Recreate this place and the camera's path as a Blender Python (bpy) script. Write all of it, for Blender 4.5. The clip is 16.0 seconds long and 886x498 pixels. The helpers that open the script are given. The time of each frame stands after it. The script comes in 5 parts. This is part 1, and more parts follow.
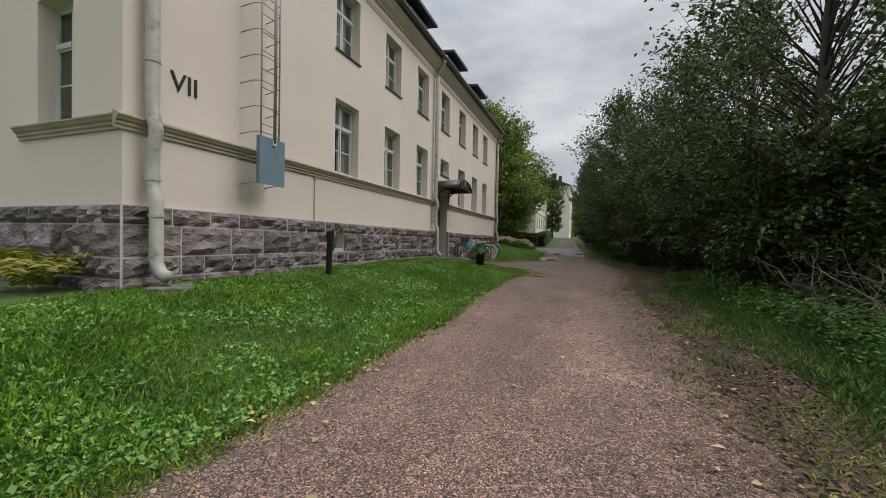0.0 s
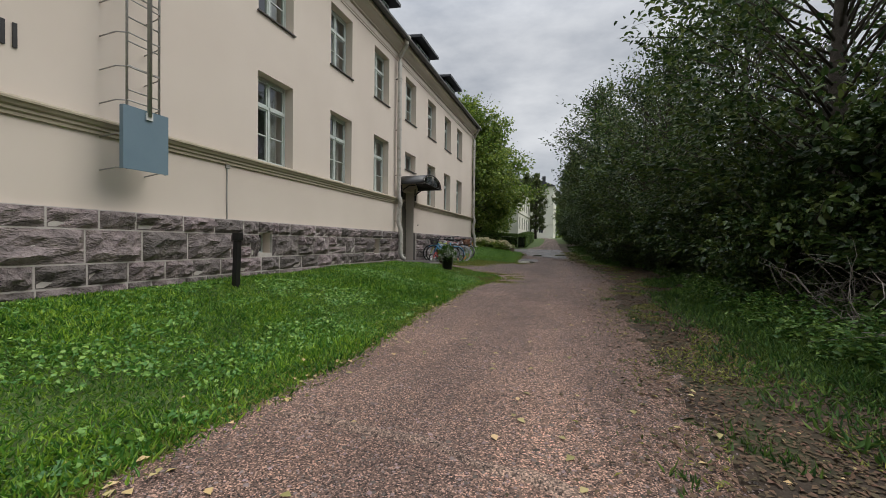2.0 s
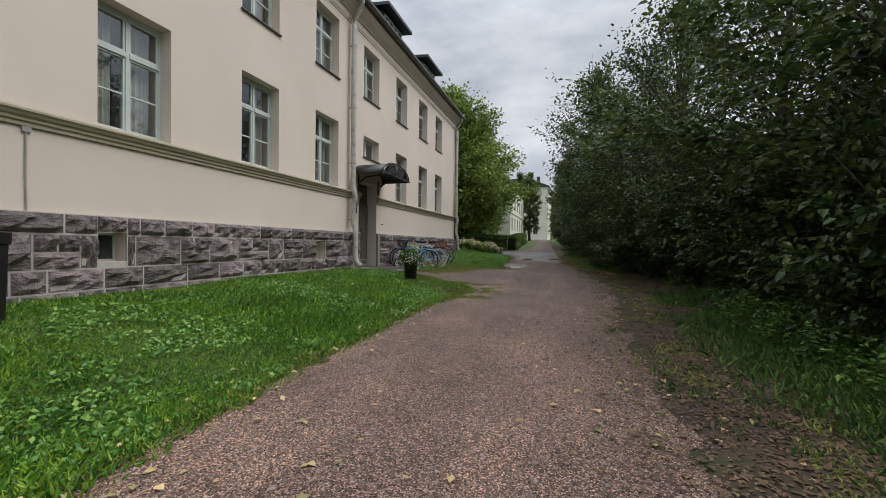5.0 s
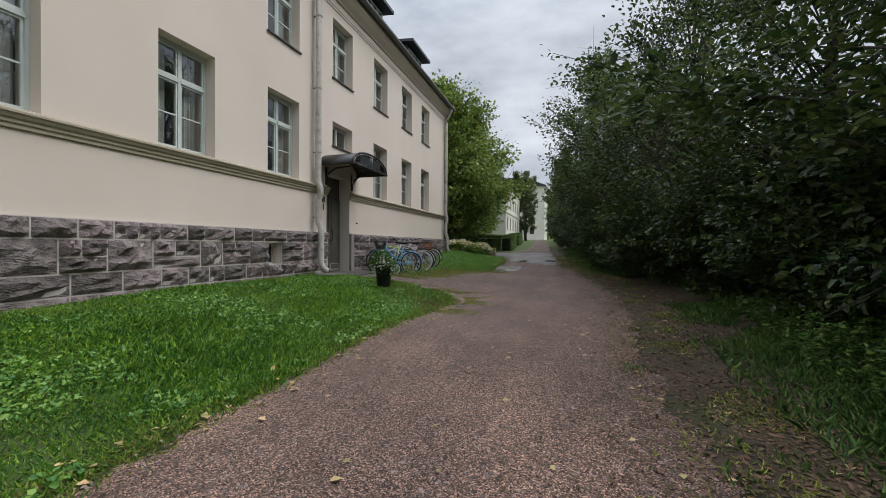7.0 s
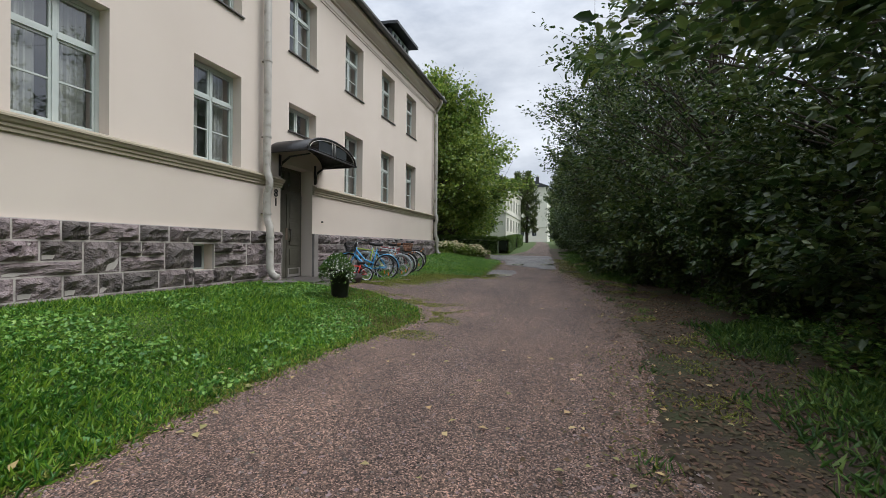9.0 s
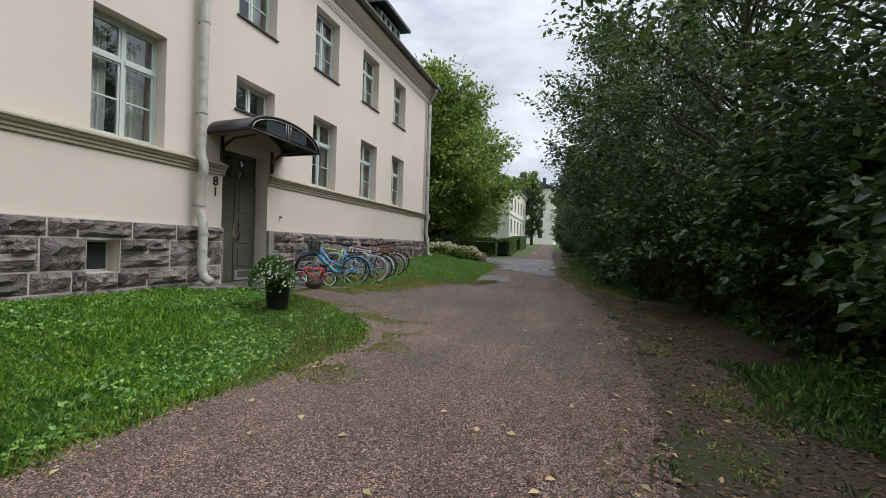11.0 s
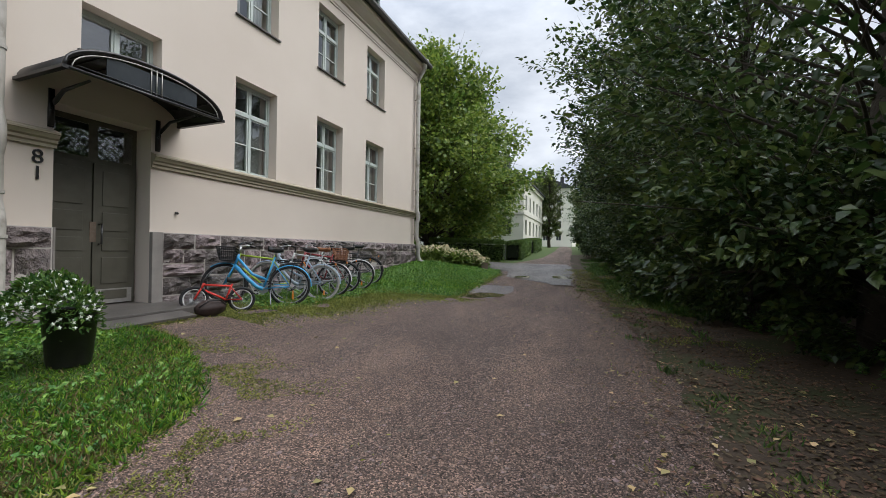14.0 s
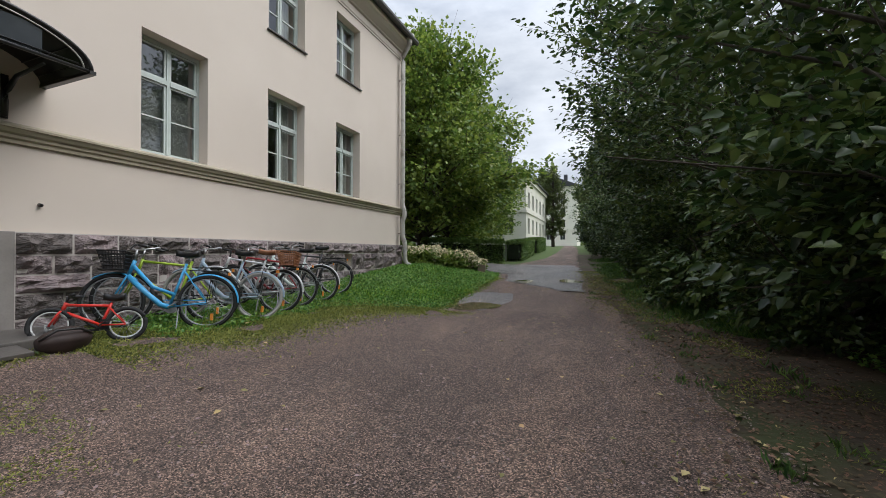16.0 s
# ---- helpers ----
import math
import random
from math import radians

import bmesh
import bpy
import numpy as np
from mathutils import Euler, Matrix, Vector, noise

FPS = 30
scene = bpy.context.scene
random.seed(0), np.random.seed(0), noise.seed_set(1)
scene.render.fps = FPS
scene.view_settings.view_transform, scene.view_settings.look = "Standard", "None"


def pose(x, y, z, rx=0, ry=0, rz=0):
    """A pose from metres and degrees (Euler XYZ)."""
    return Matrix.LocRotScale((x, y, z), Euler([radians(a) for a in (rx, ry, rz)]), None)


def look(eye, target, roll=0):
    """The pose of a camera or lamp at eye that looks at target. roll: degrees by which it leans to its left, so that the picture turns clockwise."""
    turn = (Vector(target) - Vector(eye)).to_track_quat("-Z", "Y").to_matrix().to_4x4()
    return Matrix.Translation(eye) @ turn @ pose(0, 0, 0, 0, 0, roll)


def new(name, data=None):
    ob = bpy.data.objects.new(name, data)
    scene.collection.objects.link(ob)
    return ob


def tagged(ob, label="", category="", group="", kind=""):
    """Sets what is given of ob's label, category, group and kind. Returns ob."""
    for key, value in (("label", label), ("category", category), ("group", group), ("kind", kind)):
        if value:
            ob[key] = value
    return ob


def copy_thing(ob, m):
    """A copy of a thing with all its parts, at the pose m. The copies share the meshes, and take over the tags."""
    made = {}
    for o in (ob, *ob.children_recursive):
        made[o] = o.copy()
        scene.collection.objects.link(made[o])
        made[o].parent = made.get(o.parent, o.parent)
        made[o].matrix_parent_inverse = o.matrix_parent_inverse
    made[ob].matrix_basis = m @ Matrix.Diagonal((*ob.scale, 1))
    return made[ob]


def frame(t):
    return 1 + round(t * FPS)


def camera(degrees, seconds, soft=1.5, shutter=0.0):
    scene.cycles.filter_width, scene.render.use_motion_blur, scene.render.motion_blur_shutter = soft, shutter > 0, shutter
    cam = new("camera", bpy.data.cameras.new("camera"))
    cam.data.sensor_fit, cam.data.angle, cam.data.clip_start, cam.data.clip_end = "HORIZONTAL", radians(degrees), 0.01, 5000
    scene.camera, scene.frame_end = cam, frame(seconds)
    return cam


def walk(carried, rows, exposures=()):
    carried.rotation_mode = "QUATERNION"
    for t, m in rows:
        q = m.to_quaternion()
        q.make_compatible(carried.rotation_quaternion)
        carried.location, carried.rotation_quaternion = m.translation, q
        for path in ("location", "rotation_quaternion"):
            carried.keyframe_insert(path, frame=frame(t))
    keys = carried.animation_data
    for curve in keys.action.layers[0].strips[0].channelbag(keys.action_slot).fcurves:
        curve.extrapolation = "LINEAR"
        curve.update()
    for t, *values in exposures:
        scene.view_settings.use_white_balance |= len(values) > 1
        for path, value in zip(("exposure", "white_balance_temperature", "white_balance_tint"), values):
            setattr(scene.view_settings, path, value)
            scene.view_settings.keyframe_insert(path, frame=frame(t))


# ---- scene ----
cam = camera(97.0, 16.0, soft=0.55)
PATH = [
    (0, look((6.030, -8.338, 1.225), (4.646, -4.586, 1.143), 1.18)),
    (0.5, look((6.015, -7.848, 1.227), (4.663, -4.084, 1.158), 0.80)),
    (1, look((6.058, -7.374, 1.231), (4.746, -3.596, 1.166), 0.80)),
    (1.5, look((6.177, -6.983, 1.237), (4.888, -3.198, 1.165), 0.75)),
    (2, look((6.247, -6.543, 1.244), (4.990, -2.746, 1.180), 0.74)),
    (2.5, look((6.373, -6.068, 1.250), (5.131, -2.266, 1.195), 0.56)),
    (3, look((6.429, -5.605, 1.256), (5.196, -1.800, 1.204), 0.69)),
    (3.5, look((6.400, -5.139, 1.260), (5.170, -1.334, 1.210), 1.02)),
    (4, look((6.370, -4.667, 1.264), (5.141, -0.861, 1.219), 0.83)),
    (6.5, look((6.292, -2.541, 1.323), (5.087, 1.273, 1.275), 0.54)),
    (7, look((6.275, -2.128, 1.326), (5.086, 1.691, 1.283), 0.48)),
    (7.5, look((6.280, -1.715, 1.328), (5.102, 2.108, 1.286), 0.40)),
    (8, look((6.346, -1.252, 1.332), (5.155, 2.566, 1.300), 0.32)),
    (8.5, look((6.403, -0.812, 1.336), (5.190, 2.999, 1.310), 0.37)),
    (9, look((6.458, -0.368, 1.340), (5.234, 3.440, 1.315), 0.62)),
    (11.5, look((6.726, 1.766, 1.413), (5.420, 5.547, 1.394), 2.13)),
    (12, look((6.768, 2.300, 1.416), (5.423, 6.067, 1.408), 1.97)),
    (12.5, look((6.773, 2.842, 1.419), (5.389, 6.595, 1.419), 1.59)),
    (13, look((6.753, 3.345, 1.421), (5.338, 7.086, 1.419), 1.53)),
    (13.5, look((6.707, 3.841, 1.423), (5.266, 7.572, 1.425), 1.24)),
    (14, look((6.646, 4.325, 1.425), (5.180, 8.046, 1.438), 0.97)),
    (14.5, look((6.583, 4.820, 1.426), (5.106, 8.537, 1.439), 0.86)),
    (15, look((6.488, 5.305, 1.427), (4.992, 9.014, 1.436), 0.55)),
    (15.5, look((6.408, 5.776, 1.428), (4.905, 9.483, 1.436), 0.20)),
    (16, look((6.379, 6.239, 1.429), (4.879, 9.947, 1.452), 0.21)),
]
walk(cam, PATH, [(0.0, 0.2, 6500, 10), (2.5, 0.24, 6500, 10), (4.0, 0.33, 6450, 10), (6.5, 0.34, 6250, 10), (9.0, 0.58, 6200, 10), (13.0, 0.66, 6200, 10), (16.0, 0.66, 6200, 10)])

# ---- world, sun, exposure ----
world = bpy.data.worlds.new("overcast_sky")
scene.world = world
world.use_nodes = True
wn, wl = world.node_tree.nodes, world.node_tree.links
bg = wn["Background"]
sky = wn.new("ShaderNodeTexSky")
sky.sky_type, sky.sun_disc = "NISHITA", False
sky.sun_elevation, sky.sun_rotation = radians(48), radians(250)
sky.air_density, sky.dust_density = 1.0, 3.0
tc = wn.new("ShaderNodeTexCoord")
stretch = wn.new("ShaderNodeMapping")
stretch.inputs["Scale"].default_value = (1.0, 1.0, 2.6)
cl = wn.new("ShaderNodeTexNoise")
cl.inputs["Scale"].default_value, cl.inputs["Detail"].default_value, cl.inputs["Roughness"].default_value = 2.3, 7.0, 0.55
ramp = wn.new("ShaderNodeValToRGB")
ramp.color_ramp.elements[0].position, ramp.color_ramp.elements[0].color = 0.33, (0.37, 0.41, 0.48, 1)
ramp.color_ramp.elements[1].position, ramp.color_ramp.elements[1].color = 0.66, (0.95, 0.97, 1.0, 1)
cover = wn.new("ShaderNodeMix")
cover.data_type = "RGBA"
cover.inputs[0].default_value = 0.9
# an overcast sky is brightest overhead
split = wn.new("ShaderNodeSeparateXYZ")
wl.new(tc.outputs["Generated"], split.inputs[0])
zen = wn.new("ShaderNodeMapRange")
zen.interpolation_type = "SMOOTHSTEP"
for k, v in (("From Min", 0.42), ("From Max", 0.95), ("To Min", 8.2), ("To Max", 28.0)):
    zen.inputs[k].default_value = v
wl.new(split.outputs["Z"], zen.inputs["Value"])
lift = wn.new("ShaderNodeVectorMath")
lift.operation = "SCALE"
wl.new(zen.outputs[0], lift.inputs["Scale"])
wl.new(tc.outputs["Generated"], stretch.inputs[0])
wl.new(stretch.outputs[0], cl.inputs["Vector"])
wl.new(cl.outputs["Fac"], ramp.inputs[0])
wl.new(sky.outputs[0], cover.inputs[6])
wl.new(ramp.outputs[0], lift.inputs[0])
wl.new(lift.outputs[0], cover.inputs[7])
wl.new(cover.outputs[2], bg.inputs["Color"])
bg.inputs["Strength"].default_value = 0.085
sun = new("sun", bpy.data.lights.new("sun", "SUN"))
sun.data.energy, sun.data.angle, sun.data.color = 1.4, radians(40), (1.0, 0.96, 0.9)
sun.matrix_world = look((0, 0, 0), (-math.sin(radians(70)) * 0.67, -0.23, -0.74))


# ---- materials ----
def mat(name, c1, c2, scale=8.0, rough=0.8, bump=0.2, grain=60.0, metal=0.0, spread=0.0, island=0.0, thin=0.0, stain=None, dist=0.01):
    """Two-scale mottled surface. spread: change per object; island: change per loose piece; thin: light let through leaves."""
    m = bpy.data.materials.new(name)
    m.use_nodes = True
    n, l = m.node_tree.nodes, m.node_tree.links
    p = n["Principled BSDF"]
    co = n.new("ShaderNodeTexCoord")
    big, fine = n.new("ShaderNodeTexNoise"), n.new("ShaderNodeTexNoise")
    for t, s, d in ((big, scale, 5.0), (fine, grain, 3.0)):
        t.inputs["Scale"].default_value, t.inputs["Detail"].default_value = s, d
        l.new(co.outputs["Object"], t.inputs["Vector"])
    add = n.new("ShaderNodeMath")
    add.operation = "MULTIPLY_ADD"
    add.inputs[1].default_value = 0.45
    l.new(fine.outputs["Fac"], add.inputs[0])
    half = n.new("ShaderNodeMath")
    half.operation = "MULTIPLY_ADD"
    half.inputs[1].default_value, half.inputs[2].default_value = 1.5, -0.48
    l.new(big.outputs["Fac"], half.inputs[0])
    l.new(half.outputs[0], add.inputs[2])
    mix = n.new("ShaderNodeMix")
    mix.data_type = "RGBA"
    mix.inputs[6].default_value, mix.inputs[7].default_value = (*c1, 1), (*c2, 1)
    l.new(add.outputs[0], mix.inputs[0])
    out = mix.outputs[2]
    if stain:
        sn = n.new("ShaderNodeTexNoise")
        sn.inputs["Scale"].default_value, sn.inputs["Detail"].default_value = stain[1], 6.0
        l.new(co.outputs["Object"], sn.inputs["Vector"])
        sr = n.new("ShaderNodeValToRGB")
        sr.color_ramp.elements[0].position, sr.color_ramp.elements[1].position = stain[2], stain[2] + 0.16
        l.new(sn.outputs["Fac"], sr.inputs[0])
        sm = n.new("ShaderNodeMix")
        sm.data_type = "RGBA"
        sm.inputs[7].default_value = (*stain[0], 1)
        l.new(sr.outputs[0], sm.inputs[0])
        l.new(out, sm.inputs[6])
        out = sm.outputs[2]
    if spread or island:
        src = n.new("ShaderNodeObjectInfo").outputs["Random"] if spread else n.new("ShaderNodeNewGeometry").outputs["Random Per Island"]
        amount = spread or island
        val = n.new("ShaderNodeMapRange")
        val.inputs["To Min"].default_value, val.inputs["To Max"].default_value = 1 - amount, 1 + amount
        l.new(src, val.inputs["Value"])
        hsv = n.new("ShaderNodeHueSaturation")
        l.new(val.outputs[0], hsv.inputs["Value"])
        l.new(out, hsv.inputs["Color"])
        hue = n.new("ShaderNodeMapRange")
        hue.inputs["To Min"].default_value, hue.inputs["To Max"].default_value = 0.5 + 0.035 * amount * 2, 0.5 - 0.035 * amount * 2
        l.new(src, hue.inputs["Value"])
        l.new(hue.outputs[0], hsv.inputs["Hue"])
        out = hsv.outputs["Color"]
    l.new(out, p.inputs["Base Color"])
    p.inputs["Roughness"].default_value, p.inputs["Metallic"].default_value = rough, metal
    if bump:
        b = n.new("ShaderNodeBump")
        b.inputs["Strength"].default_value, b.inputs["Distance"].default_value = bump, dist
        l.new(add.outputs[0], b.inputs["Height"])
        l.new(b.outputs[0], p.inputs["Normal"])
    if thin:
        tr = n.new("ShaderNodeBsdfTranslucent")
        l.new(out, tr.inputs["Color"])
        ms = n.new("ShaderNodeMixShader")
        ms.inputs[0].default_value = thin
        l.new(p.outputs[0], ms.inputs[1])
        l.new(tr.outputs[0], ms.inputs[2])
        l.new(ms.outputs[0], n["Material Output"].inputs["Surface"])
    return m


def gravel_mat(name, c1, c2, c3, size, rough=0.75, late=None):
    m = mat(name, c1, c2, 0.9, rough, 0.0, 6.0)
    n, l = m.node_tree.nodes, m.node_tree.links
    p = n["Principled BSDF"]
    base = p.inputs["Base Color"].links[0].from_socket
    co = n.new("ShaderNodeTexCoord")
    # multiplies the colour down, darker and less red, from y -2 to 9
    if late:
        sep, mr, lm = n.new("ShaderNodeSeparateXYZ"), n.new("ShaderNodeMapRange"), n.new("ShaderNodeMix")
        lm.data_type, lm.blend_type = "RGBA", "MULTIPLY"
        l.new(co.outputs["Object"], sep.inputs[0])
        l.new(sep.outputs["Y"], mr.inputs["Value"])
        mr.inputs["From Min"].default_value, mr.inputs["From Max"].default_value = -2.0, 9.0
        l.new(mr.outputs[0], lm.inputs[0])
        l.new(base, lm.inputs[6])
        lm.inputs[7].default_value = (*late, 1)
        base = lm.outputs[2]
    v = n.new("ShaderNodeTexVoronoi")
    v.inputs["Scale"].default_value = size
    # grains of uneven size: the cells' places are shaken by fine noise
    shake, sway = n.new("ShaderNodeTexNoise"), n.new("ShaderNodeVectorMath")
    shake.inputs["Scale"].default_value, shake.inputs["Detail"].default_value = size * 0.5, 4.0
    sway.operation = "MULTIPLY_ADD"
    sway.inputs[1].default_value = (1.3 / size,) * 3
    l.new(co.outputs["Object"], shake.inputs["Vector"])
    l.new(shake.outputs["Color"], sway.inputs[0])
    l.new(co.outputs["Object"], sway.inputs[2])
    l.new(sway.outputs[0], v.inputs["Vector"])
    bw = n.new("ShaderNodeSeparateColor")
    l.new(v.outputs["Color"], bw.inputs[0])
    cr = n.new("ShaderNodeValToRGB")
    cr.color_ramp.elements[0].position, cr.color_ramp.elements[0].color = 0.0, (0.07, 0.068, 0.068, 1)
    cr.color_ramp.elements[1].position, cr.color_ramp.elements[1].color = 1.0, (*c3, 1)
    e = cr.color_ramp.elements.new(0.72)
    e.color = (1.0, 0.97, 0.95, 1)
    l.new(bw.outputs[0], cr.inputs[0])
    mul = n.new("ShaderNodeMix")
    mul.data_type, mul.blend_type = "RGBA", "MULTIPLY"
    mul.inputs[0].default_value = 1.0
    l.new(base, mul.inputs[6])
    l.new(cr.outputs[0], mul.inputs[7])
    # long worn streaks of washed, paler grit
    wear, wn_, wr, wm = n.new("ShaderNodeMapping"), n.new("ShaderNodeTexNoise"), n.new("ShaderNodeMapRange"), n.new("ShaderNodeMix")
    wear.inputs["Scale"].default_value = (1.3, 0.33, 1.0)
    wn_.inputs["Scale"].default_value, wn_.inputs["Detail"].default_value, wn_.inputs["Roughness"].default_value = 1.1, 8.0, 0.68
    for k, val in (("From Min", 0.44), ("From Max", 0.68), ("To Min", 0.0), ("To Max", 0.75)):
        wr.inputs[k].default_value = val
    wm.data_type, wm.blend_type = "RGBA", "MULTIPLY"
    wm.inputs[7].default_value = (1.75, 1.7, 1.6, 1)
    l.new(co.outputs["Object"], wear.inputs[0])
    l.new(wear.outputs[0], wn_.inputs["Vector"])
    l.new(wn_.outputs["Fac"], wr.inputs["Value"])
    l.new(wr.outputs[0], wm.inputs[0])
    l.new(mul.outputs[2], wm.inputs[6])
    l.new(wm.outputs[2], p.inputs["Base Color"])
    b = n.new("ShaderNodeBump")
    b.inputs["Strength"].default_value, b.inputs["Distance"].default_value = 1.0, 0.011
    b.invert = True
    l.new(v.outputs["Distance"], b.inputs["Height"])
    l.new(b.outputs[0], p.inputs["Normal"])
    return m


def glass_mat(name):
    m = bpy.data.materials.new(name)
    m.use_nodes = True
    n, l = m.node_tree.nodes, m.node_tree.links
    n.remove(n["Principled BSDF"])
    t, g, fr, ms = n.new("ShaderNodeBsdfTransparent"), n.new("ShaderNodeBsdfGlossy"), n.new("ShaderNodeFresnel"), n.new("ShaderNodeMixShader")
    t.inputs[0].default_value = (0.78, 0.84, 0.82, 1)
    g.inputs["Roughness"].default_value = 0.02
    fr.inputs["IOR"].default_value = 2.9
    l.new(fr.outputs[0], ms.inputs[0])
    l.new(t.outputs[0], ms.inputs[1])
    l.new(g.outputs[0], ms.inputs[2])
    l.new(ms.outputs[0], n["Material Output"].inputs["Surface"])
    return m


PLASTER = mat("cream_plaster", (0.60, 0.52, 0.445), (0.68, 0.60, 0.52), 0.55, 0.92, 0.12, 90, dist=0.004)
BAND = mat("band_paint", (0.30, 0.26, 0.185), (0.40, 0.35, 0.26), 2.0, 0.8, 0.2, 40)
GRANITE = mat("granite", (0.085, 0.069, 0.066), (0.37, 0.305, 0.292), 3.6, 0.75, 1.0, 19, spread=0.42, dist=0.075, stain=((0.05, 0.04, 0.038), 9.0, 0.6))
JAMB = mat("dressed_stone", (0.20, 0.18, 0.165), (0.29, 0.265, 0.24), 4.0, 0.85, 0.3, 50)
MORTAR = mat("pale_mortar", (0.42, 0.38, 0.35), (0.54, 0.50, 0.46), 9.0, 0.95, 0.3, 60)
CONCRETE = mat("grey_stone", (0.10, 0.09, 0.082), (0.185, 0.168, 0.15), 4.0, 0.85, 0.3, 50)
WETSTONE = mat("damp_worn_stone", (0.055, 0.05, 0.046), (0.14, 0.125, 0.112), 3.0, 0.4, 0.3, 45)
FRAMEW = mat("window_paint", (0.44, 0.49, 0.46), (0.52, 0.57, 0.53), 6.0, 0.45, 0.05, 60)
GLASS = glass_mat("window_glass")
ROOM = mat("dim_room", (0.30, 0.29, 0.27), (0.42, 0.40, 0.38), 1.0, 0.9, 0.0, 8)
CURTAIN = mat("white_curtain", (0.55, 0.55, 0.52), (0.68, 0.68, 0.65), 5.0, 0.9, 0.1, 50)
SILLM = mat("sill_metal", (0.05, 0.045, 0.04), (0.09, 0.08, 0.07), 8.0, 0.45, 0.05, 60)
ROOFM = mat("roof_metal", (0.03, 0.032, 0.035), (0.055, 0.057, 0.06), 2.0, 0.5, 0.1, 30, metal=0.2)
BLACK = mat("black_paint", (0.008, 0.008, 0.008), (0.02, 0.018, 0.018), 12.0, 0.35, 0.05, 60)
DARKWOOD = mat("painted_door", (0.062, 0.058, 0.042), (0.105, 0.098, 0.075), 5.0, 0.5, 0.15, 70)
ZINC = mat("painted_pipe", (0.36, 0.34, 0.30), (0.50, 0.47, 0.42), 6.0, 0.5, 0.1, 50, stain=((0.24, 0.22, 0.18), 5.0, 0.55))
STEEL = mat("galvanised_steel", (0.30, 0.29, 0.27), (0.44, 0.42, 0.39), 18.0, 0.45, 0.1, 70, metal=0.5)
RUSTY = mat("rusty_iron", (0.10, 0.06, 0.04), (0.20, 0.16, 0.12), 20.0, 0.7, 0.2, 80)
BLUEBOX = mat("grey_blue_sheet", (0.125, 0.19, 0.235), (0.15, 0.22, 0.265), 3.0, 0.5, 0.04, 50)
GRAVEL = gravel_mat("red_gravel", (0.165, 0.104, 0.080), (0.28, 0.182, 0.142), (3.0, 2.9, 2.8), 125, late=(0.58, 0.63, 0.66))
ASPHALT = gravel_mat("wet_asphalt", (0.12, 0.115, 0.115), (0.18, 0.17, 0.168), (1.7, 1.6, 1.6), 60, 0.5)
SOIL = mat("grassy_soil", (0.05, 0.085, 0.015), (0.085, 0.125, 0.03), 1.2, 0.95, 0.5, 25, stain=((0.06, 0.045, 0.03), 0.9, 0.6), dist=0.03)
LITTER = mat("leaf_litter_soil", (0.026, 0.018, 0.011), (0.08, 0.054, 0.034), 2.2, 0.95, 0.6, 30, stain=((0.035, 0.042, 0.011), 1.3, 0.5), dist=0.03)
GRASS = mat("lawn_grass", (0.06, 0.17, 0.014), (0.21, 0.41, 0.04), 1.5, 0.4, 0.0, 11, island=0.6, thin=0.3)
CLOVER = mat("clover_leaf", (0.085, 0.22, 0.03), (0.20, 0.38, 0.075), 1.2, 0.4, 0.0, 9, island=0.45, thin=0.25)
WEED = mat("weed_leaf", (0.04, 0.105, 0.018), (0.14, 0.26, 0.048), 1.0, 0.45, 0.0, 9, island=0.5, thin=0.3)
LEAFDARK = mat("dark_leaf", (0.020, 0.045, 0.011), (0.085, 0.135, 0.032), 0.6, 0.36, 0.0, 5, island=0.65, thin=0.36)
LEAFMAPLE = mat("maple_leaf", (0.09, 0.155, 0.022), (0.23, 0.31, 0.06), 0.5, 0.5, 0.0, 4, island=0.4, thin=0.42)
LEAFBIRCH = mat("birch_leaf", (0.07, 0.105, 0.03), (0.14, 0.17, 0.05), 0.5, 0.5, 0.0, 4, island=0.35, thin=0.3)
HEDGEM = mat("hedge_leaf", (0.065, 0.13, 0.02), (0.15, 0.24, 0.05), 1.0, 0.5, 0.0, 6, island=0.4, thin=0.2)
BARK = mat("bark", (0.035, 0.028, 0.022), (0.085, 0.07, 0.055), 9.0, 0.95, 0.7, 40, dist=0.03)
DEAD = mat("dry_twig", (0.14, 0.12, 0.10), (0.24, 0.21, 0.18), 9.0, 0.95, 0.3, 40)
PETAL = mat("white_petal", (0.72, 0.72, 0.68), (0.85, 0.85, 0.80), 20.0, 0.7, 0.0, 60)
HYDR = mat("hydrangea_bloom", (0.66, 0.56, 0.36), (0.86, 0.80, 0.62), 3.0, 0.8, 0.0, 30, island=0.3)
YELLOWLEAF = mat("yellow_fern", (0.22, 0.22, 0.03), (0.36, 0.34, 0.06), 4.0, 0.6, 0.0, 30, island=0.3, thin=0.2)
STRAW = mat("dry_grass", (0.14, 0.12, 0.04), (0.26, 0.22, 0.09), 2.0, 0.8, 0.0, 12, island=0.4, thin=0.2)
MOSS = mat("thin_moss", (0.14, 0.165, 0.03), (0.29, 0.32, 0.075), 2.0, 0.8, 0.0, 12, island=0.5, thin=0.2)
SAND = gravel_mat("washed_sand", (0.25, 0.175, 0.138), (0.36, 0.26, 0.21), (2.0, 1.95, 1.85), 125)
DRYLEAF = mat("dry_brown_leaf", (0.06, 0.039, 0.02), (0.17, 0.11, 0.056), 3.0, 0.8, 0.0, 30, island=0.5)
FALLEN = mat("fallen_leaf", (0.32, 0.24, 0.07), (0.50, 0.42, 0.20), 3.0, 0.7, 0.0, 30, island=0.5)
